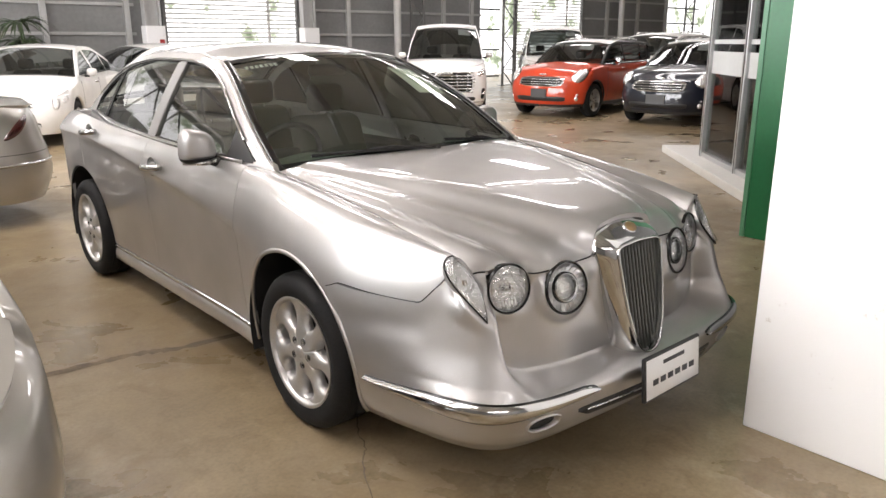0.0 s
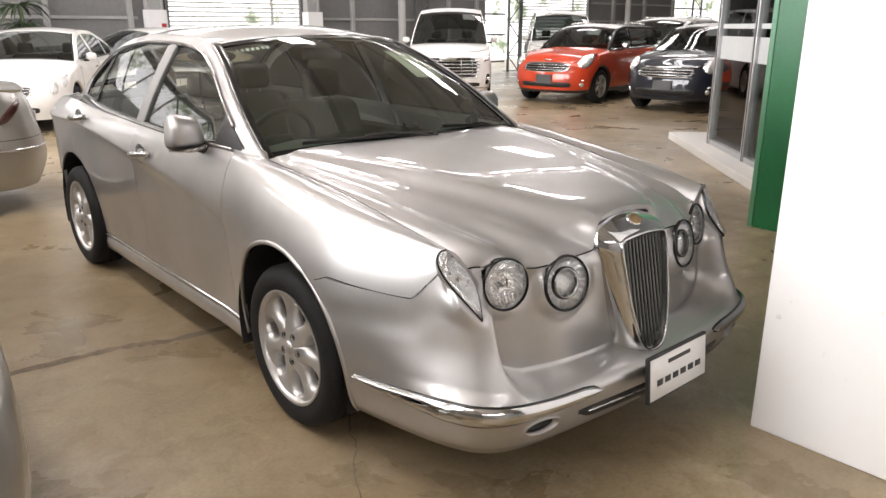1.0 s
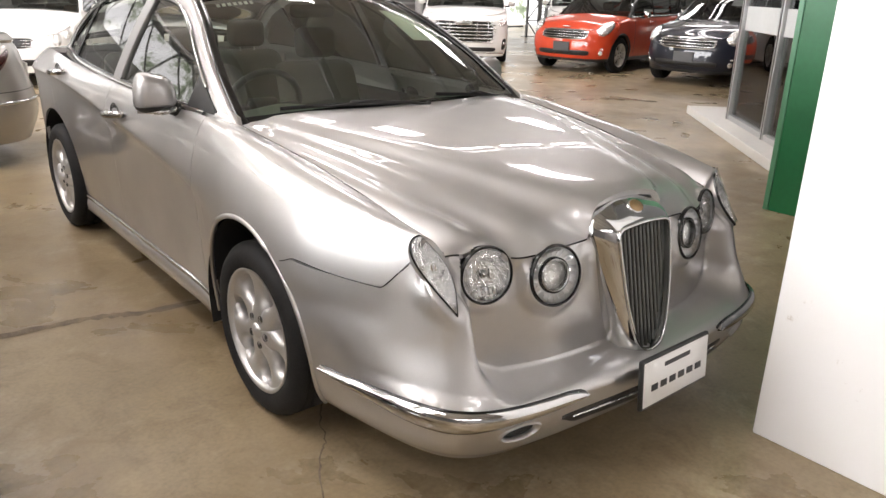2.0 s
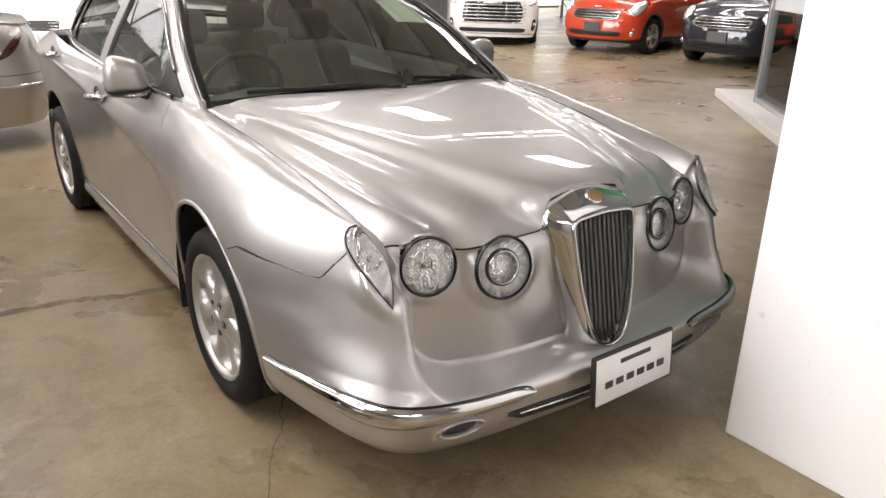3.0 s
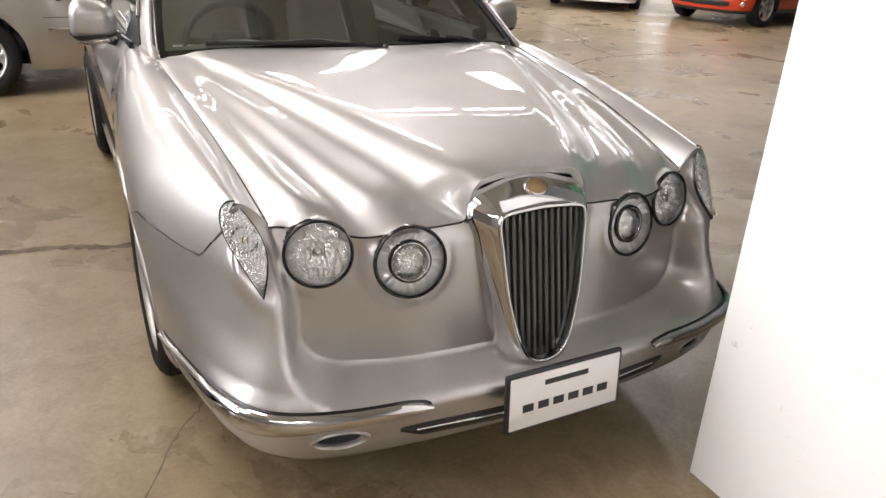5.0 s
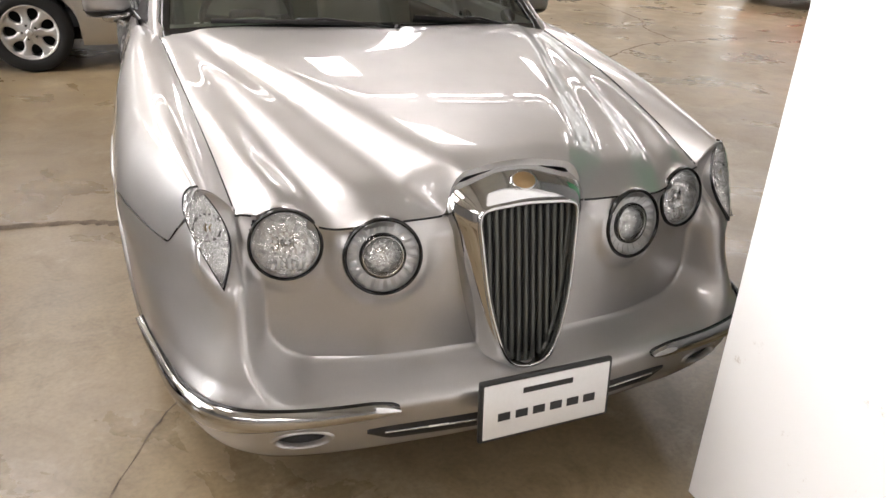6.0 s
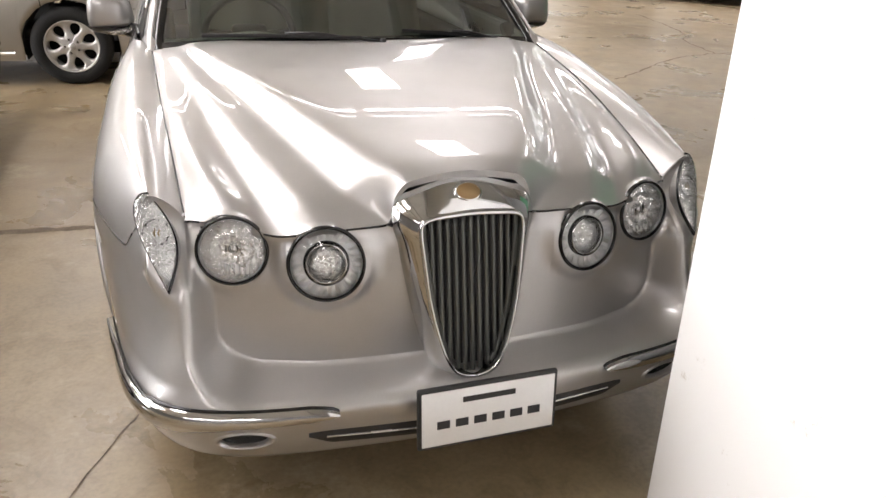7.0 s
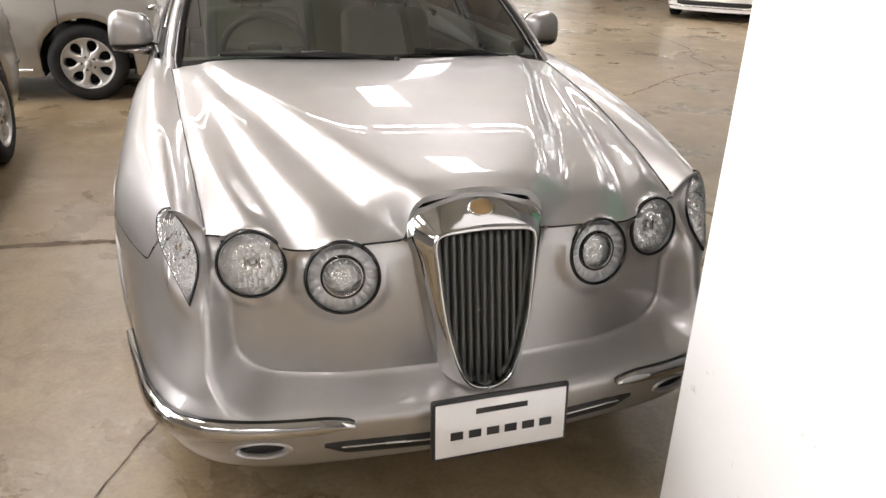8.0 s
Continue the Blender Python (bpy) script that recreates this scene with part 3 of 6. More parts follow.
def nose_at(x, z):
    """The point of the bumper's face at a signed x and a height."""
    lo, hi = 0.0, 0.9
    for _ in range(24):
        m = (lo + hi) / 2
        lo, hi = (m, hi) if abs(fascia_along(m, z)[0][0]) < abs(x) else (lo, m)
    p, n = fascia_along(lo, z)
    s = math.copysign(1, x)
    return np.array((s * p[0], p[1], z)), np.array((s * n[0], n[1], 0))


# chrome strips round the corners, laid on the bumper's face
for sg in (-1, 1):
    bright, edge = [], []
    for t in np.linspace(0, 1, 90):
        s = 0.168 + (0.955 - 0.168) * t
        z = 0.380 + 0.003 * (2 * abs(t - 0.5)) ** 2
        h = 0.002 + 0.031 * min(1.0, t / 0.05) ** 0.5 * float((0.55 + 0.45 * step(0.0, 0.50, t)) * (1 - 0.95 * step(0.58, 1.04, t)))
        for rows, grow, prof in ((bright, 0.0, ((-1, -0.004), (-0.88, 0.012), (-0.5, 0.019), (0.0, 0.021), (0.5, 0.018), (0.88, 0.011), (1, -0.004))), (edge, 0.002, ((-1, -0.004), (-0.97, 0.004), (0, 0.006), (0.97, 0.004), (1, -0.004)))):
            row = []
            for k, o in prof:
                q, n = fascia_along(sg * s, 0.378)
                row.append(q + n * o + np.array((0, 0, z + k * (h + grow) - q[2])))
            rows.append(row)
    part("bumper_strip", shell(np.array(bright), (0, 1.2, 0.4), rim=False), M["chrome"], saloon, "chrome strip round the bumper corner")
    part("strip_edge", shell(np.array(edge), (0, 1.2, 0.4), rim=False), M["gloss_black"], saloon)
# lower intake: a dark slot with a thin bright lip, either side of the number plate
for sg in (-1, 1):
    pts, nor, hw = [], [], []
    for x in np.linspace(0.425, 0.02, 30):
        p, n = nose_at(sg * x, 0.305)
        pts.append((sg * x, p[1] - 0.002, 0.304 + 0.008 * (x / 0.42)))
        nor.append((0, -1, 0.0))
        hw.append(0.004 + 0.027 * float(step(0.44, 0.36, x)))
    part("lower_intake", strip(pts, nor, np.array(hw), 0.003), M["black"], saloon, "dark lower air intake")
    part("intake_lip", strip([(p[0], p[1] - 0.003, p[2] - 0.006) for p in pts[3:]], nor[3:], 0.0022, 0.005), M["satin"], saloon)
    # fog lamp recess: an oval tube set into the bumper
    c, n = nose_at(sg * FOG_X, FOG_Z)
    fog = part("fog_recess", ([], []), M["silver"], saloon, "oval recess in the bumper")
    rings = []
    for rr, dep in ((1.20, -0.002), (1.10, 0.006), (0.98, 0.004), (0.88, -0.014), (0.80, -0.06)):
        ring = []
        for k in range(40):
            a = 2 * math.pi * k / 40
            x, z = c[0] + 0.062 * rr * math.cos(a), c[2] + 0.0265 * rr * math.sin(a) * (1.0 if dep > -0.02 else 0.9)
            yb = nose_at(x, z)[0][1] if dep > -0.02 else c[1]
            ring.append((x, yb - dep, z))
        rings.append(ring)
    R = np.array(rings + [[(c[0], c[1] + 0.07, c[2])] * 40])
    V = list(R.reshape(-1, 3))
    F = [(i * 40 + k, i * 40 + (k + 1) % 40, (i + 1) * 40 + (k + 1) % 40, (i + 1) * 40 + k) for i in range(5) for k in range(40)]
    fog.data.from_pydata([tuple(map(float, v)) for v in V[:160]], [], F[:120])
    smooth(fog)
    part("fog_hollow", (V[120:], [tuple(a - 120 for a in f) for f in F[120:]]), M["lamp_dark"], fog)

# ---- bonnet ----
for lx, ly, lz, lr in LAMPS:
    for p in BONNET.reshape(-1, 3):
        d = math.hypot(abs(p[0]) - lx, p[2] - lz)
        if 0.80 * lr < d < 0.975 * lr and p[1] < ly + 0.10:
            p[0] = math.copysign(lx + (abs(p[0]) - lx) * 0.975 * lr / d, p[0])
            p[2] = lz + (p[2] - lz) * 0.975 * lr / d
mid = (BONNET[:-1, :-1] + BONNET[1:, 1:] + BONNET[1:, :-1] + BONNET[:-1, 1:]) / 4
over = np.zeros(mid.shape[:2], bool)
for lx, ly, lz, lr in LAMPS:
    over |= ((np.abs(mid[..., 0]) - lx) ** 2 + (mid[..., 2] - lz) ** 2 < (lr * 0.955) ** 2) & (mid[..., 1] < ly + 0.10)
part("bonnet", shell(BONNET, (0, 1.0, 0.3), thick=0.02, skip=over), M["silver"], saloon, "sculpted silver bonnet with ridges")

for sg in (-1, 1):
    ys = np.linspace(0.36, 1.44, 60)
    pts = [(sg * float(seam(y)[0]), y, float(seam(y)[1]) - 0.0005) for y in ys]
    part("bonnet_gap", strip(pts, [(sg * 0.25, -0.2, 0.95)] * 60, 0.003, 0.0012), M["gloss_black"], saloon)
    edge = [p + np.array((0, -0.0012, -0.003)) for p in BONNET[:, 0] if p[0] * sg > 0.195]
    # the joint runs between the lamps only
    clear = [all(math.hypot(abs(p[0]) - lx, p[2] - lz) > lr * 0.99 for lx, ly, lz, lr in LAMPS) for p in edge]
    for on, run in itertools.groupby(zip(clear, edge), key=lambda e: e[0]):
        run = [e for _, e in run]
        if on and len(run) > 2:
            part("bonnet_gap", strip(run, [(sg * 0.2, -0.9, 0.35)] * len(run), 0.0026, 0.0012), M["gloss_black"], saloon)

# ---- grille: chrome shield with upright bars ----
def shield(k):
    """Closed outline (x, z), k = 0 inner edge, 1 outer edge; from the tip up one side, over the top and down the other."""
    inner = [(0, 0.406), (0.040, 0.415), (0.066, 0.442), (0.089, 0.503), (0.111, 0.60), (0.124, 0.72), (0.128, 0.782), (0.112, 0.803), (0.05, 0.809), (0, 0.811)]
    outer = [(0, 0.376), (0.055, 0.384), (0.096, 0.412), (0.123, 0.482), (0.150, 0.60), (0.172, 0.72), (0.184, 0.79), (0.160, 0.845), (0.075, 0.878), (0, 0.886)]
    pts = [(a[0] + (b[0] - a[0]) * k, a[1] + (b[1] - a[1]) * k) for a, b in zip(inner, outer)]
    return curve(pts + [(-x, z) for x, z in pts[-2:0:-1]], 120, closed=True)


def grille_y(z):
    return 0.082 + 0.205 * (z - 0.391)


rows = []
for k, dy in ((1.0, 0.090), (1.0, 0.062), (0.92, 0.050), (0.75, 0.036), (0.55, 0.022), (0.35, 0.011), (0.16, 0.004), (0.11, 0.002), (0.09, -0.004), (0.04, -0.006), (0.0, -0.002), (-0.02, 0.02), (-0.02, 0.05)):
    ring = shield(max(k, 0.0))
    rows.append([(x * (1 + min(k, 0) * 1.2), float(grille_y(z)) + dy + (0.040 * k * k * float(step(0.80, 0.88, z)) if dy < 0.07 else 0), z) for x, z in ring])
R = np.array(rows)
n, m = R.shape[:2]
part("grille_surround", (list(R.reshape(-1, 3)), [(i * m + j, i * m + (j + 1) % m, (i + 1) * m + (j + 1) % m, (i + 1) * m + j) for i in range(n - 1) for j in range(m)]), M["chrome"], saloon, "chrome shield-shaped grille surround")
ring = shield(0.0)
V = [(x, float(grille_y(z)) + 0.045, z) for x, z in ring] + [(0, float(grille_y(0.62)) + 0.045, 0.62)]
part("grille_backing", (V, [(j, (j + 1) % 120, 120) for j in range(120)]), M["black"], saloon)
half = ring[:61]
for i in range(-6, 7):
    x = i * 0.0197
    zs = [z for xx, z in zip(half[:, 0], half[:, 1]) if xx >= abs(x) - 1e-6]
    z0, z1 = min(zs) + 0.002, max(zs) - 0.002
    pts = [(x, float(grille_y(z)) + 0.021, z) for z in np.linspace(z0, z1, 10)]
    part("grille_bar", tube(pts, 0.0068, 8), M["grille_bar"], saloon)
for sg in (-1, 1):
    pts = [(sg * (xx - 0.009), float(grille_y(z)) + 0.021, z) for xx, z in half if 0.422 < z < 0.795 and xx > 0.03]
    part("grille_bar", tube(pts, 0.0068, 8), M["grille_bar"], saloon)
part("grille_bead", tube([(x, float(grille_y(z)) - 0.003, z) for x, z in np.vstack([shield(0.03), shield(0.03)[:1]])], 0.0055, 8), M["chrome"], saloon, "thin chrome bead round the grille")
badge = part("badge", moved(turned([(0.0, -0.004), (0.031, -0.004), (0.035, -0.001), (0.037, 0.005)], 32, "y"), Matrix.Translation((0, 0.207, 0.853)) @ Matrix.Rotation(radians(-48), 4, "X") @ Matrix.Diagonal((1.0, 1, 0.75, 1))), M["chrome"], saloon, "oval badge")
part("badge_centre", moved(turned([(0.0, -0.006), (0.028, -0.0055), (0.032, -0.002)], 32, "y"), Matrix.Translation((0, 0.207, 0.853)) @ Matrix.Rotation(radians(-48), 4, "X") @ Matrix.Diagonal((1.0, 1, 0.75, 1))), M["gold"], badge)

# ---- lamps ----
def fluted(r0, r1, d0, d1, n, depth, facets=0):
    """A bowl with raised radial flutes."""
    V, F = [], []
    k = 7
    for i in range(2 * n):
        a = math.pi * i / n
        for j in range(k):
            t = j / (k - 1)
            r, h = r0 + (r1 - r0) * t, d0 + (d1 - d0) * t ** 0.7 + (depth if (i + facets * j) % 2 else -depth) * math.sin(math.pi * min(1, 0.12 + t * 1.1))
            V.append((r * math.cos(a), h, r * math.sin(a)))
    for i in range(2 * n):
        for j in range(k - 1):
            b = ((i + 1) % (2 * n)) * k + j
            F.append((i * k + j, i * k + j + 1, b + 1, b))
    return V, F


def facing(geo):
    """The same faces turned so that they look towards -y."""
    V, F = geo
    total = sum(((Vector(V[f[1]]) - Vector(V[f[0]])).cross(Vector(V[f[2]]) - Vector(V[f[0]]))).y for f in F)
    return (V, [f[::-1] for f in F]) if total > 0 else (V, F)


def round_lamp(x, y, z, r, yaw, pitch, projector):
    lamp = tagged(new("headlamp"), "round headlamp in a dark ring")
    lamp.empty_display_size = 0.05
    lamp.parent, lamp.matrix_basis = saloon, pose(x, y, z, pitch, 0, yaw)
    arc = np.linspace(-math.pi - 0.25, 0.25, 40)
    G = np.array([[(r * k * math.cos(a), d, r * k * math.sin(a)) for k, d in ((1.10, 0.05), (1.075, 0.014), (1.05, 0.005), (1.02, 0.003), (1.0, 0.02))] for a in arc])
    part("collar", shell(G, (0, 0.1, 0), rim=False), M["silver"], lamp, "silver collar")
    part("ring", turned([(r * 1.01, 0.007), (r * 1.003, -0.001), (r * 0.97, -0.006), (r * 0.93, -0.004), (r * 0.90, 0.02)], 56, "y"), M["gloss_black"], lamp, "dark ring")
    part("housing", turned([(r * 0.97, 0.03), (r * 0.95, 0.10), (0.0, 0.11)], 40, "y"), M["black"], lamp)
    part("bezel", turned([(r * 0.91, 0.000), (r * 0.90, -0.001), (r * 0.885, 0.003), (r * 0.87, 0.012)], 56, "y"), M["bowl"], lamp)
    if projector:
        part("reflector", fluted(r * 0.88, r * 0.58, 0.006, 0.016, 22, 0.004), M["bowl"], lamp, flat=True)
        part("inner_ring", turned([(r * 0.60, 0.034), (r * 0.585, 0.004), (r * 0.56, 0.002), (r * 0.545, 0.03)], 40, "y"), M["gloss_black"], lamp)
        part("projector_rim", turned([(r * 0.54, 0.012), (r * 0.52, 0.000), (r * 0.46, 0.006), (r * 0.45, 0.02)], 40, "y"), M["chrome"], lamp)
        part("projector_lens", facing(turned([(r * 0.46, 0.014), (r * 0.42, 0.004), (r * 0.28, -0.006), (0.0, -0.010)], 32, "y")), M["lens"], lamp)
        part("projector_bowl", fluted(r * 0.46, 0.0, 0.014, 0.026, 10, 0.003, 1), M["crystal"], lamp, flat=True)
    else:
        part("reflector", fluted(r * 0.88, r * 0.05, 0.006, 0.026, 12, 0.005, 1), M["crystal"], lamp, flat=True)
        part("bulb_shield", turned([(0.0, 0.010), (r * 0.10, 0.012), (r * 0.15, 0.022), (r * 0.15, 0.05)], 24, "y"), M["chrome"], lamp)
        for sx in (-1, 1):
            part("bulb_bracket", box(sx * r * 0.2, 0.026, 0.0, r * 0.035, 0.02, r * 0.36, 0.002), M["chrome"], lamp)
        for k in range(6):
            part("lower_flute", tube([(r * (-0.36 + 0.145 * k), 0.020, -r * 0.44), (r * (-0.36 + 0.145 * k), 0.012, -r * 0.72)], r * 0.055, 6), M["bowl"], lamp)
    part("lens", facing(turned([(r * 0.905, -0.002), (r * 0.8, -0.010), (r * 0.5, -0.018), (r * 0.2, -0.021), (0.0, -0.0215)], 48, "y")), M["lens"], lamp)
    return lamp


for sg in (-1, 1):
    round_lamp(sg * LAMPS[0][0], *LAMPS[0][1:], sg * 9, -10, True)
    round_lamp(sg * LAMPS[1][0], *LAMPS[1][1:], sg * 12, -9, False)
    # corner lamp: a leaf shape on the wrapped corner, from the bumper to the wing's crest
    ts = np.linspace(0, 1, 33)
    flip = np.array((sg, 1, 1))
    top, bot, out_c, in_c = (np.array(p) * flip for p in CORNER)
    left = np.array([top + (bot - top) * t + (out_c - top * 0.68 - bot * 0.32) * math.sin(math.pi * t ** 0.61) for t in ts])
    right = np.array([top + (bot - top) * t + (in_c - top * 0.49 - bot * 0.51) * math.sin(math.pi * t) for t in ts])
    side = np.cross(out_c - in_c, top - bot)
    side *= math.copysign(1, -side[1]) / np.linalg.norm(side)
    lamp = part("corner_lamp", ([], []), M["crystal"], saloon, "leaf-shaped corner lamp")
    def leaf(scale, lift, bulge, nv=13):
        c = (left[14] + right[14]) / 2
        return np.array([[c + (a + (b - a) * v - c) * scale + side * (lift + bulge * 4 * v * (1 - v)) for v in np.linspace(0, 1, nv)] for a, b in zip(left, right)])
    G = leaf(0.96, 0.008, 0.0, 17)
    for i in range(G.shape[0]):
        for j in range(G.shape[1]):
            G[i, j] += side * (0.0016 if (i // 2 + j) % 2 else -0.0016) * (0 < j < G.shape[1] - 1)
    V, F = shell(G, (0, 1.4, 0.6), rim=False)
    lamp.data.from_pydata([tuple(map(float, v)) for v in V], [], F)
    V, F = shell(leaf(0.965, 0.013, 0.006), (0, 1.4, 0.6), thick=0.012)
    part("lens", (V, F), M["lens"], lamp)
    loop = np.vstack([left, right[-2:0:-1]])
    c = (left[14] + right[14]) / 2
    G = np.stack([[c + (p - c) * k + side * h for p in loop] for k, h in ((1.0, -0.045), (1.03, -0.010), (1.03, 0.000), (1.015, 0.005), (0.985, 0.005), (0.97, -0.010))])
    n, m = G.shape[:2]
    fr = [(i * m + j, i * m + (j + 1) % m, (i + 1) * m + (j + 1) % m, (i + 1) * m + j) for i in range(n - 1) for j in range(m)]
    part("lamp_frame", (list(G.reshape(-1, 3)), fr), M["silver"], lamp)
    G = np.stack([[c + (p - c) * k + side * h for p in loop] for k, h in ((1.042, -0.001), (1.036, 0.0060), (0.995, 0.0080), (0.985, 0.003))])
    n, m = G.shape[:2]
    part("lamp_seal", (list(G.reshape(-1, 3)), [(i * m + j, i * m + (j + 1) % m, (i + 1) * m + (j + 1) % m, (i + 1) * m + j) for i in range(n - 1) for j in range(m)]), M["gloss_black"], lamp)
    q = Vector(side).to_track_quat("Y", "Z").to_matrix().to_4x4()
    part("bulb_bowl", moved(turned([(0.0, -0.004), (0.022, -0.001), (0.029, 0.006), (0.031, 0.0085), (0.033, 0.004)], 28, "y"), Matrix.Translation(c + side * 0.001) @ q), M["lamp_dark"], lamp)
    part("bulb", moved(turned([(0.0, 0.005), (0.016, 0.003), (0.024, -0.006)], 24, "y"), Matrix.Translation(c + side * 0.003) @ q), M["amber"], lamp)

# ---- show plate under the grille ----
plate = part("plate_frame", box(0, 0, 0, 0.362, 0.016, 0.166, 0.006), M["black"], saloon, "dark plate frame", pose(0, -0.008, 0.368, -5, 0, 0))
face = part("plate_face", box(0, 0, 0, 0.343, 0.004, 0.148, 0.002, 1), M["plate_white"], plate, "white show plate", pose(0, -0.0085, 0.0))
bars("plate_print", [(-0.002, 0.045, 0.135, 0.014)] + [(-0.118 + 0.047 * i, -0.016, 0.032, 0.021) for i in range(6)], M["ink"], plate, pose(0, -0.0112, 0), label="dark bars of print")

# ---- cabin: roof rail from the screen's foot to the boot ----
RAIL = [(1.44, 0.972), (1.62, 1.085), (1.85, 1.225), (2.08, 1.343), (2.30, 1.418), (2.6, 1.448), (3.0, 1.452), (3.35, 1.424), (3.7, 1.335), (4.0, 1.185), (4.24, 1.065)]


def rail_z(y):
    return ease(RAIL, y)


def belt_z(y):
    return crest(y)[1] - 0.004


def cabin_x(y, z):
    return ease([(1.4, 0.742), (1.9, 0.80), (2.5, 0.805), (3.3, 0.79), (4.0, 0.70), (4.3, 0.64)], y) - 0.44 * np.clip(z - 1.0, 0, 1) - 0.30 * np.clip(z - 1.0, 0, 1) ** 2


def across(t):
    """Forward bow and crown of the glass and roof at rail station y = t."""
    return (ease([(1.44, 0.10), (2.25, 0.115), (2.6, 0.03), (3.2, -0.05), (3.6, -0.13), (4.24, -0.10)], t),
            ease([(1.44, 0.03), (1.9, 0.035), (2.3, 0.045), (2.8, 0.06), (3.4, 0.055), (4.24, 0.03)], t))


def top_sheet(y0, y1, n, inset=0.0, lift=0.0, nu=31):
    G = []
    for y in np.linspace(y0, y1, n):
        z = float(rail_z(y))
        x = float(cabin_x(y, z)) - 0.012 - inset
        by, bz = (float(v) for v in across(y))
        G.append([(x * u, y - by * (1 - u * u), z + bz * (1 - abs(u) ** 2.4) + lift) for u in np.linspace(-1, 1, nu)])
    return np.array(G)


part("roof", shell(top_sheet(2.262, 3.36, 40), CORE, thick=0.03), M["silver"], saloon, "silver roof")
screen = part("windscreen", shell(top_sheet(1.475, 2.235, 24, 0.035, 0.0), CORE, rim=False), M["glass"], saloon, "green-tinted windscreen")
screen.visible_shadow = False
back = part("rear_window", shell(top_sheet(3.40, 4.12, 20, 0.04), CORE, rim=False), M["glass"], saloon, "tinted rear window")
back.visible_shadow = False
for y0, y1 in ((1.44, 1.49), (2.222, 2.26), (3.362, 3.41), (4.1, 4.16)):
    part("glass_seal", shell(top_sheet(y0, y1, 4, 0.004, -0.003), CORE, thick=0.01), M["gloss_black"], saloon)
for sg in (-1, 1):
    for y0, y1 in ((1.45, 2.262), (3.37, 4.16)):
        pts = [(sg * (float(cabin_x(y, rail_z(y))) - 0.034), y - 0.004, float(rail_z(y)) + 0.003) for y in np.linspace(y0, y1, 26)]
        part("screen_seal", strip(pts, [(sg * 0.25, -0.5 if y1 < 3 else 0.5, 0.8)] * 26, 0.020, 0.005), M["gloss_black"], saloon)

# side frames with window openings: columns along y, rows from belt to rail
YS = np.concatenate([fan(1.44, 4.24, 110, 2.62, 2.74, 3.62), []])


def frame_rows(y, offset=0.047):
    zb, zr = float(belt_z(y)), float(rail_z(y))
    h = 0.02
    sl = (float(rail_z(min(y + h, 4.24))) - float(rail_z(max(y - h, 1.44)))) / (min(y + h, 4.24) - max(y - h, 1.44))
    lo = zb + 0.018
    hi = max(lo, zr - offset * math.sqrt(1 + sl * sl))
    if zr < zb + 0.02:
        zr = max(zr, zb - 0.03)
    return zb, lo, hi, max(zr, lo if zr > zb else zr)


def frame_grid():
    G = []
    for y in YS:
        zb, lo, hi, zr = frame_rows(y)
        z = [min(zb, zr) - 0.03, min(zb, zr), min(lo, zr)] + list(np.linspace(min(lo, zr), min(hi, zr), 10))[1:] + list(np.linspace(min(hi, zr), zr, 6))[1:]
        col = [(-float(cabin_x(y, a)), y, a) for a in z]
        x, _, a = col[-1]
        col.append((x + 0.016, y, a + 0.006))
        col.append((x + 0.03, y, a - 0.002))
        G.append(col)
    return np.array(G)


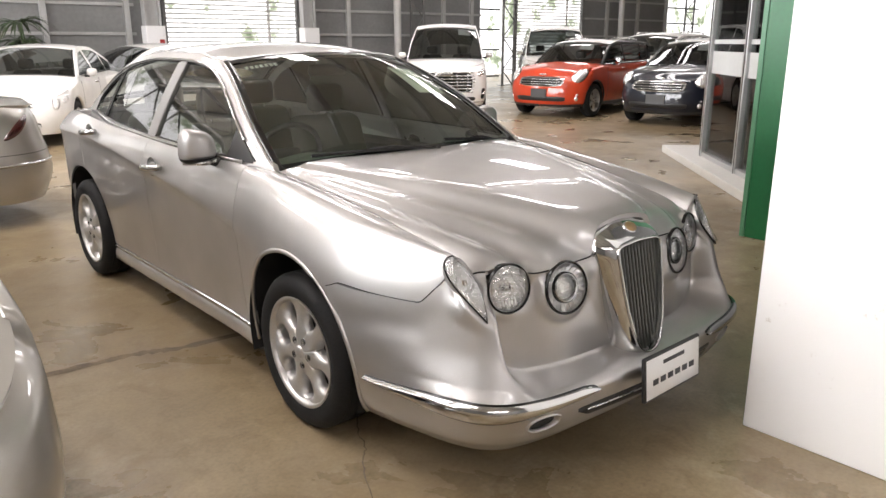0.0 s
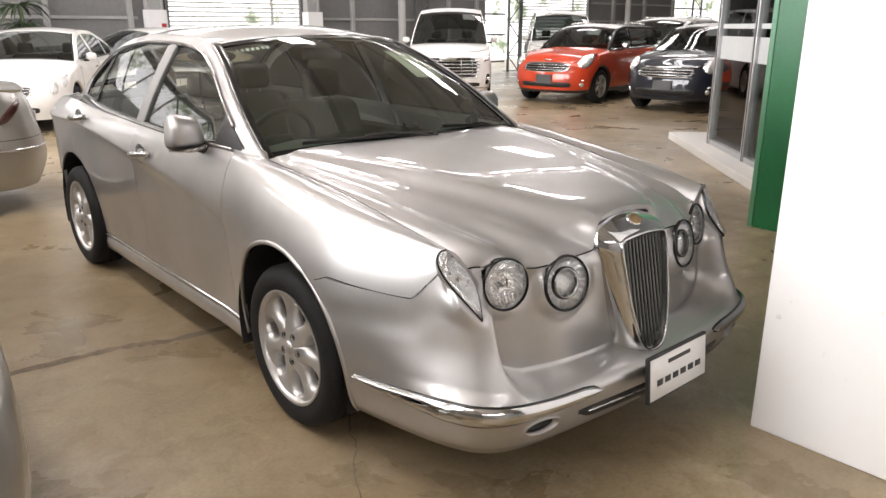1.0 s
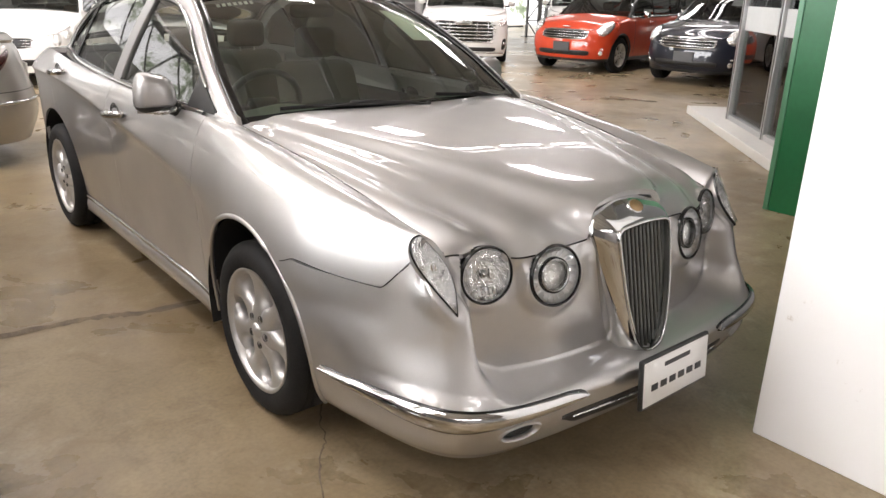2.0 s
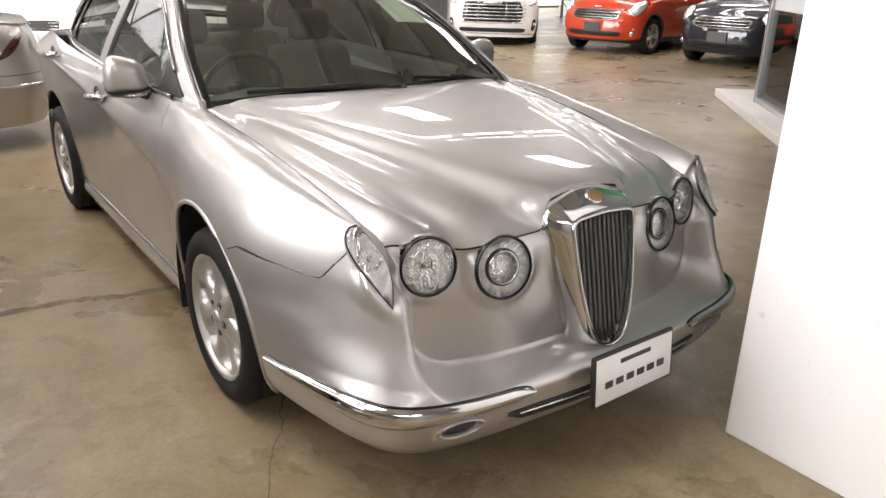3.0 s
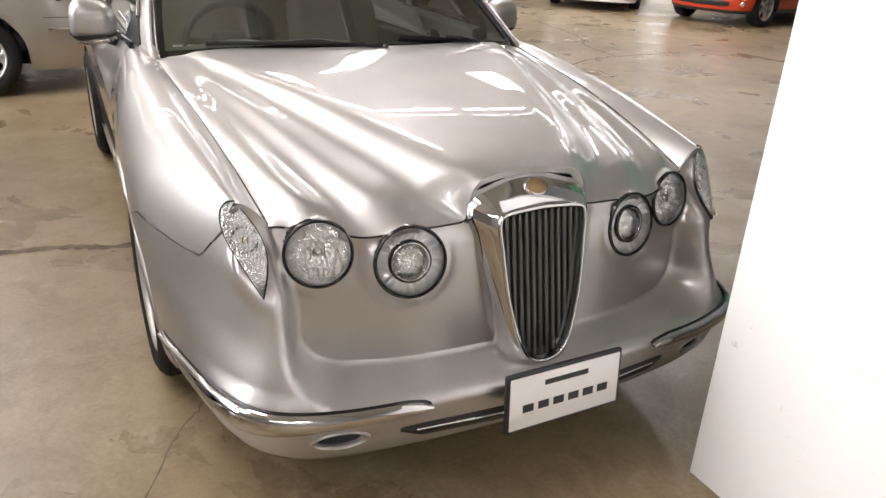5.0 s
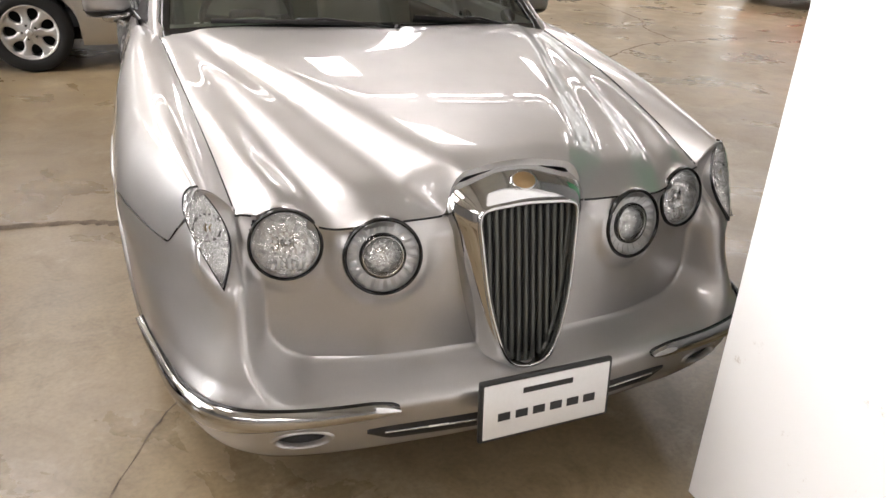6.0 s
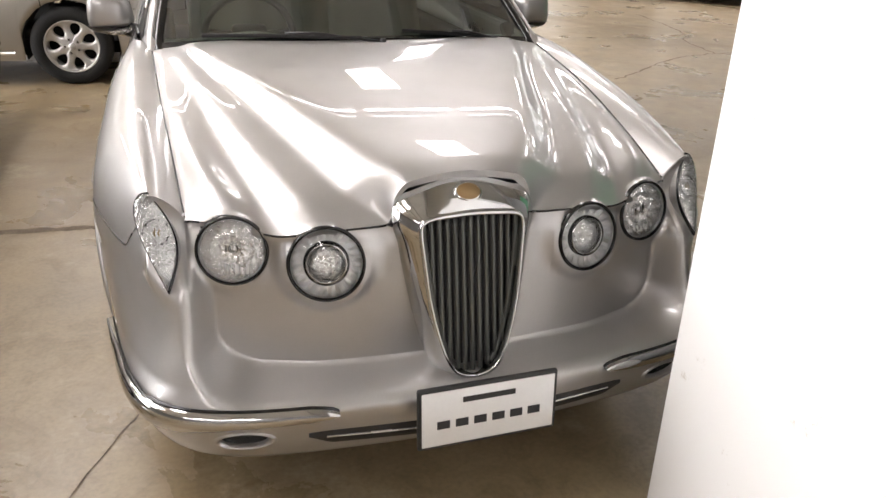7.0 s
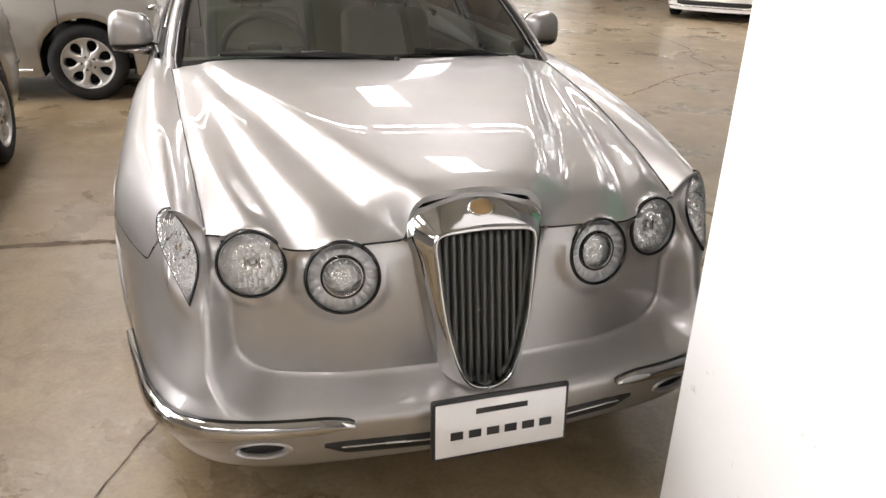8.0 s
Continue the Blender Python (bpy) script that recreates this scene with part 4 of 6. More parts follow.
FR = frame_grid()
skip = np.zeros((FR.shape[0] - 1, FR.shape[1] - 1), bool)
WINDOWS = ((1.60, 2.622), (2.74, 3.545), (3.585, 3.95))
for i in range(len(YS) - 1):
    y = (YS[i] + YS[i + 1]) / 2
    if any(a < y < b for a, b in WINDOWS):
        skip[i, 2:11] = True
pair("side_frame", FR, M["silver"], "silver roof pillars", skip=skip, rim=False)
for sg in (-1, 1):
    for a, b in WINDOWS:
        cols = [FR[i] for i in range(len(YS)) if a - 0.02 <= YS[i] <= b + 0.02]
        P = np.array([[(p[0] + 0.012, p[1], p[2]) for p in c[2:12]] for c in cols])
        if sg > 0:
            P = mirrored(P)
        pane = part("side_window", shell(P, CORE, rim=False), M["side_glass"], saloon)
        pane.visible_shadow = False
        edge = np.vstack([P[:, 0], P[-1, 1:-1], P[::-1, -1], P[0, -2:0:-1]])
        keep = [edge[0]]
        for e in edge[1:]:
            if np.linalg.norm(e - keep[-1]) > 0.012:
                keep.append(e)
        keep.append(keep[0])
        part("window_seal", tube([(e[0] + sg * 0.007, e[1], e[2]) for e in keep], 0.006, 6), M["gloss_black"], saloon)
    pts = [(sg * (float(cabin_x(y, belt_z(y))) + 0.006), y, float(belt_z(y)) + 0.008) for y in np.linspace(1.66, 4.0, 50)]
    part("belt_strip", strip(pts, [(sg, 0, 0.5)] * 50, 0.010, 0.006), M["chrome"], saloon, "chrome strip below the windows")
    hi = [(y, frame_rows(y)) for y in np.linspace(1.7, 3.93, 70)]
    pts = [(sg * (float(cabin_x(y, r[2])) + 0.004), y, r[2] + 0.012) for y, r in hi if r[2] > r[1] + 0.015]
    part("window_strip", strip(pts, [(sg, 0, 0.5)] * len(pts), 0.007, 0.005), M["chrome"], saloon, "chrome strip above the windows")
    P = np.array([[(sg * (float(cabin_x(y, z)) + 0.003), y, z) for z in np.linspace(float(belt_z(y)) + 0.01, float(rail_z(y)) - 0.05, 12)] for y in (2.628, 2.68, 2.735)])
    part("door_pillar", shell(P, CORE, thick=0.02), M["pillar"], saloon, "grey door pillar")
    P = np.array([[(sg * (float(cabin_x(y, z)) + 0.002), y, z) for z in np.linspace(float(belt_z(y)) + 0.01, max(float(belt_z(y)) + 0.012, min(frame_rows(y)[2], 1.2)), 8)] for y in np.linspace(1.60, 1.80, 8)])
    part("mirror_sail", shell(P, CORE, thick=0.02), M["black"], saloon, "black mirror mount panel")
    P = np.array([[(sg * (float(cabin_x(y, z)) + 0.001), y, z) for z in np.linspace(float(belt_z(y)) + 0.01, frame_rows(y)[2], 8)] for y in (3.548, 3.565, 3.583)])
    part("quarter_bar", shell(P, CORE, thick=0.01), M["gloss_black"], saloon)

# ---- boot, tail ----
def tail_sheet():
    G = []
    for y in np.linspace(4.13, 4.66, 18):
        x, z = float(crest(y)[0]), float(crest(y)[1])
        x = min(x, WIDE * float(plan(y, 0.9))) - 0.002
        G.append([(x * u, y + 0.03 * (1 - u * u), z + 0.025 * (1 - abs(u) ** 2.2) - 0.002) for u in np.linspace(-1, 1, 25)])
    return np.array(G)


part("boot_lid", shell(tail_sheet(), CORE, thick=0.03), M["silver"], saloon, "silver boot lid")


def tail_wall(z0, z1, off, n=9):
    G = []
    for a in np.linspace(-1, 1, 41):
        phi = a * math.pi / 2 * 0.93
        col = []
        for z in np.linspace(z0, z1, n):
            ye = 4.72 - 0.12 * max(0, z - 0.6)
            x = WIDE * math.copysign(abs(math.sin(phi)) ** (2 / 2.6), phi)
            y = ye - 0.75 + 0.75 * math.cos(phi) ** (2 / 2.6)
            w = float(side_x(min(y, 4.3), min(z, 0.9))) / WIDE
            col.append((x * min(1, w), y + off * (1 - ((z - z0) / (z1 - z0) - 0.5) ** 2 * 4), z))
        G.append(col)
    return np.array(G)


part("rear_bumper", shell(tail_wall(0.22, 0.60, 0.03), CORE), M["silver"], saloon)
part("boot_panel", shell(tail_wall(0.605, 0.99, 0.0), CORE), M["silver"], saloon)
for sg in (-1, 1):
    G = []
    for a in np.linspace(0.55, 0.93, 10):
        col = []
        for z in np.linspace(0.74, 0.955, 7):
            P = tail_wall(0.605, 0.99, 0.0)
            i = int(round((sg * a + 1) / 2 * 40))
            j = int(round((z - 0.605) / 0.385 * 8))
            p = P[i, j]
            col.append((p[0] * 1.008, p[1] + 0.008, z))
        G.append(col)
    part("tail_lamp", shell(np.array(G), CORE, thick=0.02), M["tail_red"], saloon, "red tail lamp")

# ---- door handles, mirrors, wipers ----
for sg in (-1, 1):
    for y in (2.50, 3.50):
        z = float(crease_z(y)) + 0.035
        x = float(side_x(y, z))
        h = tagged(new("door_handle"), "chrome door handle")
        h.parent, h.matrix_basis = saloon, pose(sg * x, y, z)
        part("handle_grip", tube([(sg * (0.004 + 0.04 * math.sin(math.pi * t) ** 0.6), -0.12 + 0.23 * t, 0.012 - 0.024 * t) for t in np.linspace(0, 1, 14)], 0.017, 10), M["chrome"], h)
        part("handle_cup", moved(turned([(0.062, 0.0), (0.056, 0.004), (0.045, -0.006), (0.0, -0.012)], 24), Matrix.Translation((sg * 0.001, 0, 0)) @ Matrix.Diagonal((sg, 1.1, 0.8, 1))), M["lamp_dark"], h)
    mir = tagged(new("door_mirror"), "silver door mirror")
    mir.parent, mir.matrix_basis = saloon, pose(sg * 0.888, 1.89, 1.06, 0, 0, sg * 10)
    for name, mat, grow, lid in (("mirror_housing", "silver", 1.0, 1.0), ("mirror_base", "black", 1.015, -0.048)):
        bm = bmesh.new()
        bmesh.ops.create_uvsphere(bm, u_segments=32, v_segments=24, radius=1.0)
        for v in bm.verts:
            a, b, c = (math.copysign(abs(q) ** p, q) for q, p in zip(v.co, (0.6, 0.7, 0.6)))
            # fuller at its outer end, cut back towards the door
            taper = 1 + 0.17 * sg * a
            v.co = Vector((a * 0.080 * (1 - 0.10 * c), b * (0.080 if b < 0 else 0.03) * taper, min(lid, c * 0.073 * taper + 0.004 * sg * a))) * grow
        part(name, bm, M[mat], mir, "black underside" if lid < 0 else "")
    bm = bmesh.new()
    bmesh.ops.create_cone(bm, cap_ends=True, segments=32, radius1=1, radius2=1, depth=0.01, matrix=Matrix.Rotation(math.pi / 2, 4, "X"))
    for v in bm.verts:
        v.co = Vector((math.copysign(abs(v.co.x) ** 0.6, v.co.x) * 0.068, 0.031 + v.co.y, math.copysign(abs(v.co.z) ** 0.6, v.co.z) * 0.066))
    part("mirror_glass", bm, M["chrome"], mir, "mirror glass", flat=True)
    part("mirror_arm", tube([(-sg * 0.135, -0.02, -0.090), (-sg * 0.09, -0.022, -0.072), (-sg * 0.04, -0.02, -0.056)], 0.02, 10, radii=[0.036, 0.030, 0.026]), M["black"], mir)
    part("mirror_lip", tube([(sg * 0.07, -0.02, -0.066), (-sg * 0.02, -0.055, -0.072), (-sg * 0.08, -0.04, -0.06)], 0.011, 8), M["satin"], mir)

cw = [[(u * 0.742, cowl_y(u * 0.736) + 0.004 + 0.10 * v - 0.10 * (1 - u * u) * v * 0.2, 0.972 + 0.028 * (1 - u * u) - 0.018 * math.sin(math.pi * v) + 0.012 * v) for v in np.linspace(0, 1, 6)] for u in np.linspace(-1, 1, 33)]
part("cowl", shell(np.array(cw), CORE, thick=0.02), M["black"], saloon, "black scuttle below the windscreen")


def screen_point(u, y, lift=0.0):
    z = float(rail_z(y))
    x = float(cabin_x(y, z)) - 0.047
    by, bz = (float(v) for v in across(y))
    return np.array((x * u, y - by * (1 - u * u), z + bz * (1 - abs(u) ** 2.4) + lift))


for u0, u1 in ((0.10, -0.80), (0.86, 0.22)):
    w = tagged(new("wiper"), "black windscreen wiper")
    w.parent = saloon
    a, b = screen_point(u0, 1.445, 0.012), screen_point(u1, 1.50, 0.014)
    blade = [screen_point(u0 + (u1 - u0) * t, 1.462 + 0.035 * t, 0.008) for t in np.linspace(0.12, 1.0, 16)]
    part("wiper_blade", strip(blade, [(0, -0.5, 0.85)] * 16, 0.005, 0.010), M["black"], w)
    part("wiper_arm", tube([a, a * 0.6 + b * 0.4 + np.array((0, -0.008, 0.02)), b * 0.55 + a * 0.45 + np.array((0, -0.004, 0.014))], 0.005, 8), M["black"], w)
    part("wiper_pivot", moved(turned([(0, 0.012), (0.010, 0.011), (0.012, 0.0)], 20, "z"), Matrix.Translation(a)), M["black"], w)

# ---- wheels, arches, floor pan ----
for s, y in ((-1, Y_FRONT), (1, Y_FRONT), (-1, Y_REAR), (1, Y_REAR)):
    wheel(saloon, pose(s * (0.785 if y < 2 else 0.758), y, 0.32, 20 * y, 0, 0 if s < 0 else 180), 0.32, 0.229)
    G = [[(s * x, y + (ARCH - 0.004) * math.cos(a), max(0.19, 0.325 + (ARCH - 0.004) * math.sin(a))) for x in (0.50, 0.68, 0.80, 0.845 if y > 2 else 0.88)] for a in np.linspace(-0.3, math.pi + 0.3, 30)]
    part("arch_liner", shell(np.array(G), None, rim=False), M["liner"], saloon)
    part("arch_wall", (lambda ring: (ring + [(s * 0.5, y, 0.3)], [(k, k + 1, len(ring)) for k in range(len(ring) - 1)]))([tuple(g[0]) for g in G]), M["liner"], saloon)
part("floor_pan", box(0, 2.45, 0.23, 1.2, 4.2, 0.10, 0.02), M["liner"], saloon)
for y0, y1 in ((1.6, 3.4),):
    part("side_inner", box(-0.74, 2.5, 0.55, 0.10, 1.75, 0.68, 0.02), M["liner"], saloon)
    part("side_inner", box(0.74, 2.5, 0.55, 0.10, 1.75, 0.68, 0.02), M["liner"], saloon)
part("engine_bay", box(0, 0.95, 0.5, 0.9, 1.1, 0.36, 0.05), M["liner"], saloon)

# ---- interior ----
def seat(parent, x, y, w, mat, headrests=1):
    s = tagged(new("seat"), "grey-beige upholstered car seat")
    s.parent, s.matrix_basis = parent, pose(x, y, 0)
    part("cushion", box(0, -0.12, 0.52, w, 0.52, 0.18, 0.06, 3), mat, s)
    bm = box(0, 0.18, 0.79, w, 0.15, 0.54, 0.06, 3)
    for v in bm.verts:
        v.co.y += (v.co.z - 0.5) * 0.35
        v.co.x *= 1 - 0.22 * max(0, v.co.z - 0.75)
    part("backrest", bm, mat, s)
    for k in range(headrests):
        hx = 0 if headrests == 1 else (k - 0.5) * w * 0.55
        part("headrest", box(hx, 0.35, 1.165, 0.25, 0.10, 0.17, 0.045, 3), M["dark_seat"], s)
        for d in (-0.05, 0.05):
            part("headrest_post", tube([(hx + d, 0.34, 1.02), (hx + d, 0.35, 1.12)], 0.006, 6), M["satin"], s)
    return s


seat(saloon, -0.36, 2.42, 0.52, M["seat"])
seat(saloon, 0.36, 2.42, 0.52, M["seat"])
seat(saloon, 0.0, 3.28, 1.22, M["seat"], 2)
dash = [[(u * 0.70, 1.50 - 0.06 * (1 - u * u) + 0.48 * v, 0.955 + 0.02 * math.sin(math.pi * min(1, v * 1.4)) - 0.25 * max(0, v - 0.8) / 0.2 + 0.035 * math.exp(-((u + 0.52) / 0.22) ** 2) * math.exp(-((v - 0.72) / 0.16) ** 2)) for v in np.linspace(0, 1, 18)] for u in np.linspace(-1, 1, 33)]
part("dashboard", shell(np.array(dash), (0, 1.8, 0.3), thick=0.05), M["dash"], saloon, "grey-green dashboard")
sw = tagged(new("steering_wheel"), "dark steering wheel")
sw.parent, sw.matrix_basis = saloon, pose(-0.36, 2.02, 0.94, 22, 0, 0)
part("wheel_rim", tube([(0.185 * math.cos(a), 0, 0.185 * math.sin(a)) for a in np.linspace(0, 2 * math.pi, 40)], 0.015, 8), M["dark_seat"], sw)
part("wheel_pad", box(0, 0.01, -0.01, 0.15, 0.05, 0.11, 0.02), M["dark_seat"], sw)
for a in (0.1, math.pi - 0.1, -math.pi / 2):
    part("wheel_spoke", tube([(0.05 * math.cos(a), 0, 0.05 * math.sin(a)), (0.18 * math.cos(a), 0, 0.18 * math.sin(a))], 0.014, 6), M["dark_seat"], sw)
part("inner_mirror", box(0.0, 2.17, 1.36, 0.24, 0.03, 0.06, 0.02), M["black"], saloon, m=None)
# notices and print on the windscreen
def on_screen(name, u0, u1, y0, y1, mat, label):
    G = [[screen_point(u, y, -0.012) for u in np.linspace(u0, u1, 5)] for y in np.linspace(y0, y1, 5)]
    return part(name, shell(np.array(G), CORE, thick=0.002), mat, saloon, label)


on_screen("notice", 0.50, 0.86, 1.86, 2.10, M["paper"], "pale yellow paper notice behind the windscreen")
part("paper_sheet", box(0, 0, 0, 0.15, 0.10, 0.003), M["white_paper"], saloon, "white paper lying by the steering wheel", pose(-0.49, 2.24, 0.865, 35, 0, -12), flat=True)
for k in range(7):
    on_screen("chalk_mark", -0.90 + k * 0.042, -0.90 + k * 0.042 + 0.026, 2.165, 2.192, M["pale_print"], "pale hand-painted marks")

# ---- hall: floor, walls, roof ----
def concrete_floor():
    """Beige concrete: pale and brown clouds, oily stains with ragged edges, scuffs and fine grit."""
    m = material("worn_concrete", (0.36, 0.29, 0.2), 0.45)
    cloud = tex(m, "ShaderNodeTexNoise", 0.45, 6.0, Roughness=0.6)
    base = ramp(m, cloud.outputs["Fac"], [(0.32, (0.185, 0.137, 0.074)), (0.5, (0.28, 0.215, 0.129)), (0.68, (0.365, 0.29, 0.186))]).outputs["Color"]
    blot = tex(m, "ShaderNodeTexNoise", 1.3, 8.0, Roughness=0.58, Distortion=0.4)
    mask = ramp(m, blot.outputs["Fac"], [(0.50, (0, 0, 0)), (0.70, (0.8, 0.8, 0.8))]).outputs["Color"]
    out = mix(m, mask, base, (0.165, 0.122, 0.066))
    pale = ramp(m, tex(m, "ShaderNodeTexNoise", 2.6, 9.0, Roughness=0.7).outputs["Fac"], [(0.54, (0, 0, 0)), (0.70, (0.6, 0.6, 0.6))]).outputs["Color"]
    out = mix(m, pale, out, (0.47, 0.40, 0.28))
    grit = ramp(m, tex(m, "ShaderNodeTexNoise", 60, 3.0).outputs["Fac"], [(0.25, (0.82,) * 3), (0.6, (1.0,) * 3)]).outputs["Color"]
    smudge = ramp(m, tex(m, "ShaderNodeTexNoise", 4.5, 9.0, Roughness=0.7, Distortion=0.8).outputs["Fac"], [(0.36, (0.80, 0.77, 0.72)), (0.5, (1.0,) * 3), (0.64, (1.10, 1.10, 1.08))]).outputs["Color"]
    out = mix(m, 1.0, out, smudge, "MULTIPLY")
    spots = ramp(m, tex(m, "ShaderNodeTexNoise", 17, 5.0, Roughness=0.6).outputs["Fac"], [(0.69, (0, 0, 0)), (0.77, (0.25, 0.25, 0.25))]).outputs["Color"]
    out = mix(m, spots, out, (0.13, 0.095, 0.055))
    put(m, mix(m, 1.0, out, grit, "MULTIPLY"), "Base Color")
    gloss = ramp(m, blot.outputs["Fac"], [(0.35, (0.42,) * 3), (0.65, (0.24,) * 3)])
    put(m, gloss.outputs["Color"], "Roughness")
    bump(m, tex(m, "ShaderNodeTexNoise", 25, 6.0).outputs["Fac"], 0.05, 0.004)
    return m


M["concrete"] = concrete_floor()
M["wall_white"] = material("white_painted_wall", (0.82, 0.82, 0.82), 0.6)
wall_tone = ramp(M["wall_white"], tex(M["wall_white"], "ShaderNodeTexNoise", 1.3, 5.0).outputs["Fac"], [(0.3, (0.86, 0.855, 0.85)), (0.7, (0.89, 0.89, 0.885))]).outputs["Color"]
scuff = ramp(M["wall_white"], tex(M["wall_white"], "ShaderNodeTexNoise", 7.0, 9.0, Roughness=0.75).outputs["Fac"], [(0.635, (0, 0, 0)), (0.70, (0.8, 0.8, 0.8))]).outputs["Color"]
put(M["wall_white"], mix(M["wall_white"], scuff, wall_tone, (0.45, 0.38, 0.32)), "Base Color")
bump(M["wall_white"], tex(M["wall_white"], "ShaderNodeTexNoise", 30, 4.0).outputs["Fac"], 0.08, 0.004)
M["sheet"] = grained(material("grey_wall_sheet", (0.3, 0.3, 0.3), 0.6), (0.215, 0.214, 0.212), 0.9, 0.12, (0.5, 0.7), 0.05)
M["dark_sheet"] = grained(material("grey_south_wall_sheet", (0.3, 0.3, 0.3), 0.6), (0.33, 0.326, 0.32), 0.9, 0.10)
M["steel"] = grained(material("grey_painted_steel", (0.4, 0.4, 0.4), 0.5), (0.42, 0.42, 0.41), 2, 0.10)
M["dark_steel"] = grained(material("dark_grey_steel", (0.16, 0.16, 0.16), 0.5), (0.17, 0.17, 0.165), 3, 0.15)
M["pale_steel"] = grained(material("pale_grey_steel", (0.55, 0.54, 0.52), 0.5), (0.57, 0.56, 0.54), 3, 0.08)
M["red_box"] = material("red_plastic", (0.4, 0.03, 0.03), 0.4)
M["roof"] = grained(material("roof_sheet", (0.3, 0.3, 0.3), 0.6), (0.76, 0.75, 0.72), 0.7, 0.10)
X0, X1, Y0, Y1, HH = (HALL[k] for k in ("x0", "x1", "y0", "y1", "h"))
tagged(part("floor", box((X0 + X1) / 2, (Y0 + Y1) / 2, -0.1, X1 - X0 + 40, Y1 - Y0 + 40, 0.2), M["concrete"], flat=True), "worn beige concrete floor with stains", "floor", kind="structure")


def outdoors(name, strength, tone=(1, 1, 1)):
    """Bright foliage and sky seen from the shade of the hall."""
    m = bpy.data.materials.new(name)
    m.use_nodes = True
    t = m.node_tree
    t.nodes.remove(t.nodes["Principled BSDF"])
    e = t.nodes.new("ShaderNodeEmission")
    e.inputs["Strength"].default_value = strength
    leaf = tex(m, "ShaderNodeTexNoise", 0.9, 9.0, Roughness=0.72)
    col = ramp(m, leaf.outputs["Fac"], [(0.32, (0.07, 0.10, 0.05)), (0.42, (0.30, 0.34, 0.24)), (0.48, (0.85, 0.85, 0.82)), (0.54, (1.0, 0.99, 0.98))])
    t.links.new(mix(m, 1.0, col.outputs["Color"], tone, "MULTIPLY"), e.inputs["Color"])
    t.links.new(e.outputs[0], t.nodes["Material Output"].inputs["Surface"])
    return m


M["outdoors"] = outdoors("outdoor_foliage_and_sky", 1.9)
M["outdoors_west"] = outdoors("bright_open_yard", 16.5, (0.97, 0.98, 1.02))
for name, args in (("backdrop", (10, Y1 + 7, 10.5, 90, 0.1, 25)), ("backdrop", (X0 - 6, 3, 10.5, 0.1, 50, 25))):
    tagged(part(name, box(*args), M["outdoors" if args[0] > 0 else "outdoors_west"], flat=True), "bright foliage and sky outside the hall", "backdrop", kind="structure")


def walls(name, label, pieces, mat):
    """A wall of butted boxes (x, y, z centre and sizes), one mesh."""
    return tagged(part(name, merged(*[box(*p) for p in pieces]), mat, flat=True), label, "wall", kind="structure")


def span(a, b, z0, z1, y=None, x=None, t=0.12):
    """A stretch of wall along x (y given) or along y (x given)."""
    if y is not None:
        return ((a + b) / 2, y, (z0 + z1) / 2, b - a, t, z1 - z0)
    return (x, (a + b) / 2, (z0 + z1) / 2, t, b - a, z1 - z0)


YW = Y1 + 0.06
BAND0, BAND1 = 3.85, 5.4            # high window band under the eaves
walls("wall_north", "grey sheet-metal wall with steel rails", [span(X0, 5.08, 0, BAND0, YW), span(5.08, 8.84, 3.4, BAND0, YW), span(8.84, 15.9, 0, BAND0, YW), span(15.9, 21.4, 3.4, BAND0, YW), span(16.9, 17.6, 0, 0.02, YW), span(21.4, 27.3, 0, BAND0, YW), span(27.3, 33.5, 0, 1.0, YW), span(27.3, 33.5, 3.6, BAND0, YW), span(33.5, X1, 0, BAND0, YW), span(X0, X1, BAND1, HH, YW)], M["sheet"])
walls("wall_west", "grey wall with a long window band", [span(Y0, Y1, 0, 0.4, x=X0 - 0.06), span(Y0, Y1, 4.8, HH, x=X0 - 0.06), span(Y0, 1.0, 0.4, 4.8, x=X0 - 0.06), span(13.6, Y1, 0.4, 4.8, x=X0 - 0.06)], M["sheet"])
walls("wall_south", "grey sheet-metal wall", [span(X0, X1, 0, HH, Y0 - 0.06)], M["dark_sheet"])
walls("wall_east", "grey sheet-metal wall", [span(Y0, Y1, 0, HH, x=X1 + 0.06)], M["sheet"])

# posts and rails on the north wall
for x in (-8.0, -5.0, -2.4, 0.4, 2.42, 4.22, 9.12, 10.5, 14.2, 15.45, 22.9, 25.0, 27.1):
    tagged(part("wall_post", box(x, Y1 - 0.05, BAND0 / 2, 0.13 if x < 16 else 0.16, 0.10, BAND0, 0.01), M["steel"], flat=True), "grey painted steel wall post", "post", "wall posts")
for x0, x1 in ((X0, 4.4), (9.0, 15.9), (21.5, 27.2)):
    for z in (1.05, 1.70, 2.36, 3.05):
        tagged(part("wall_rail", box((x0 + x1) / 2, Y1 - 0.035, z, x1 - x0, 0.06, 0.07, 0.008), M["steel"], flat=True), "grey painted steel wall rail", "rail", "wall rails")


def lattice_column(x, y, h, w=0.55, label="grey lattice steel column"):
    c = empty("lattice_column", label, "column", "lattice columns", m=pose(x, y, 0))
    for s in (-1, 1):
        part("chord", box(s * w / 2, 0, h / 2, 0.07, 0.07, h, 0.006), M["dark_steel"], c, flat=True)
    n = int(h / 0.5)
    for i in range(n):
        a, b = (-w / 2, w / 2) if i % 2 else (w / 2, -w / 2)
        part("brace", tube([(a, 0, i * h / n), (b, 0, (i + 1) * h / n)], 0.022, 6), M["dark_steel"], c)
        if i % 2:
            part("tie", tube([(-w / 2, 0, i * h / n), (w / 2, 0, i * h / n)], 0.022, 6), M["dark_steel"], c)
    return c


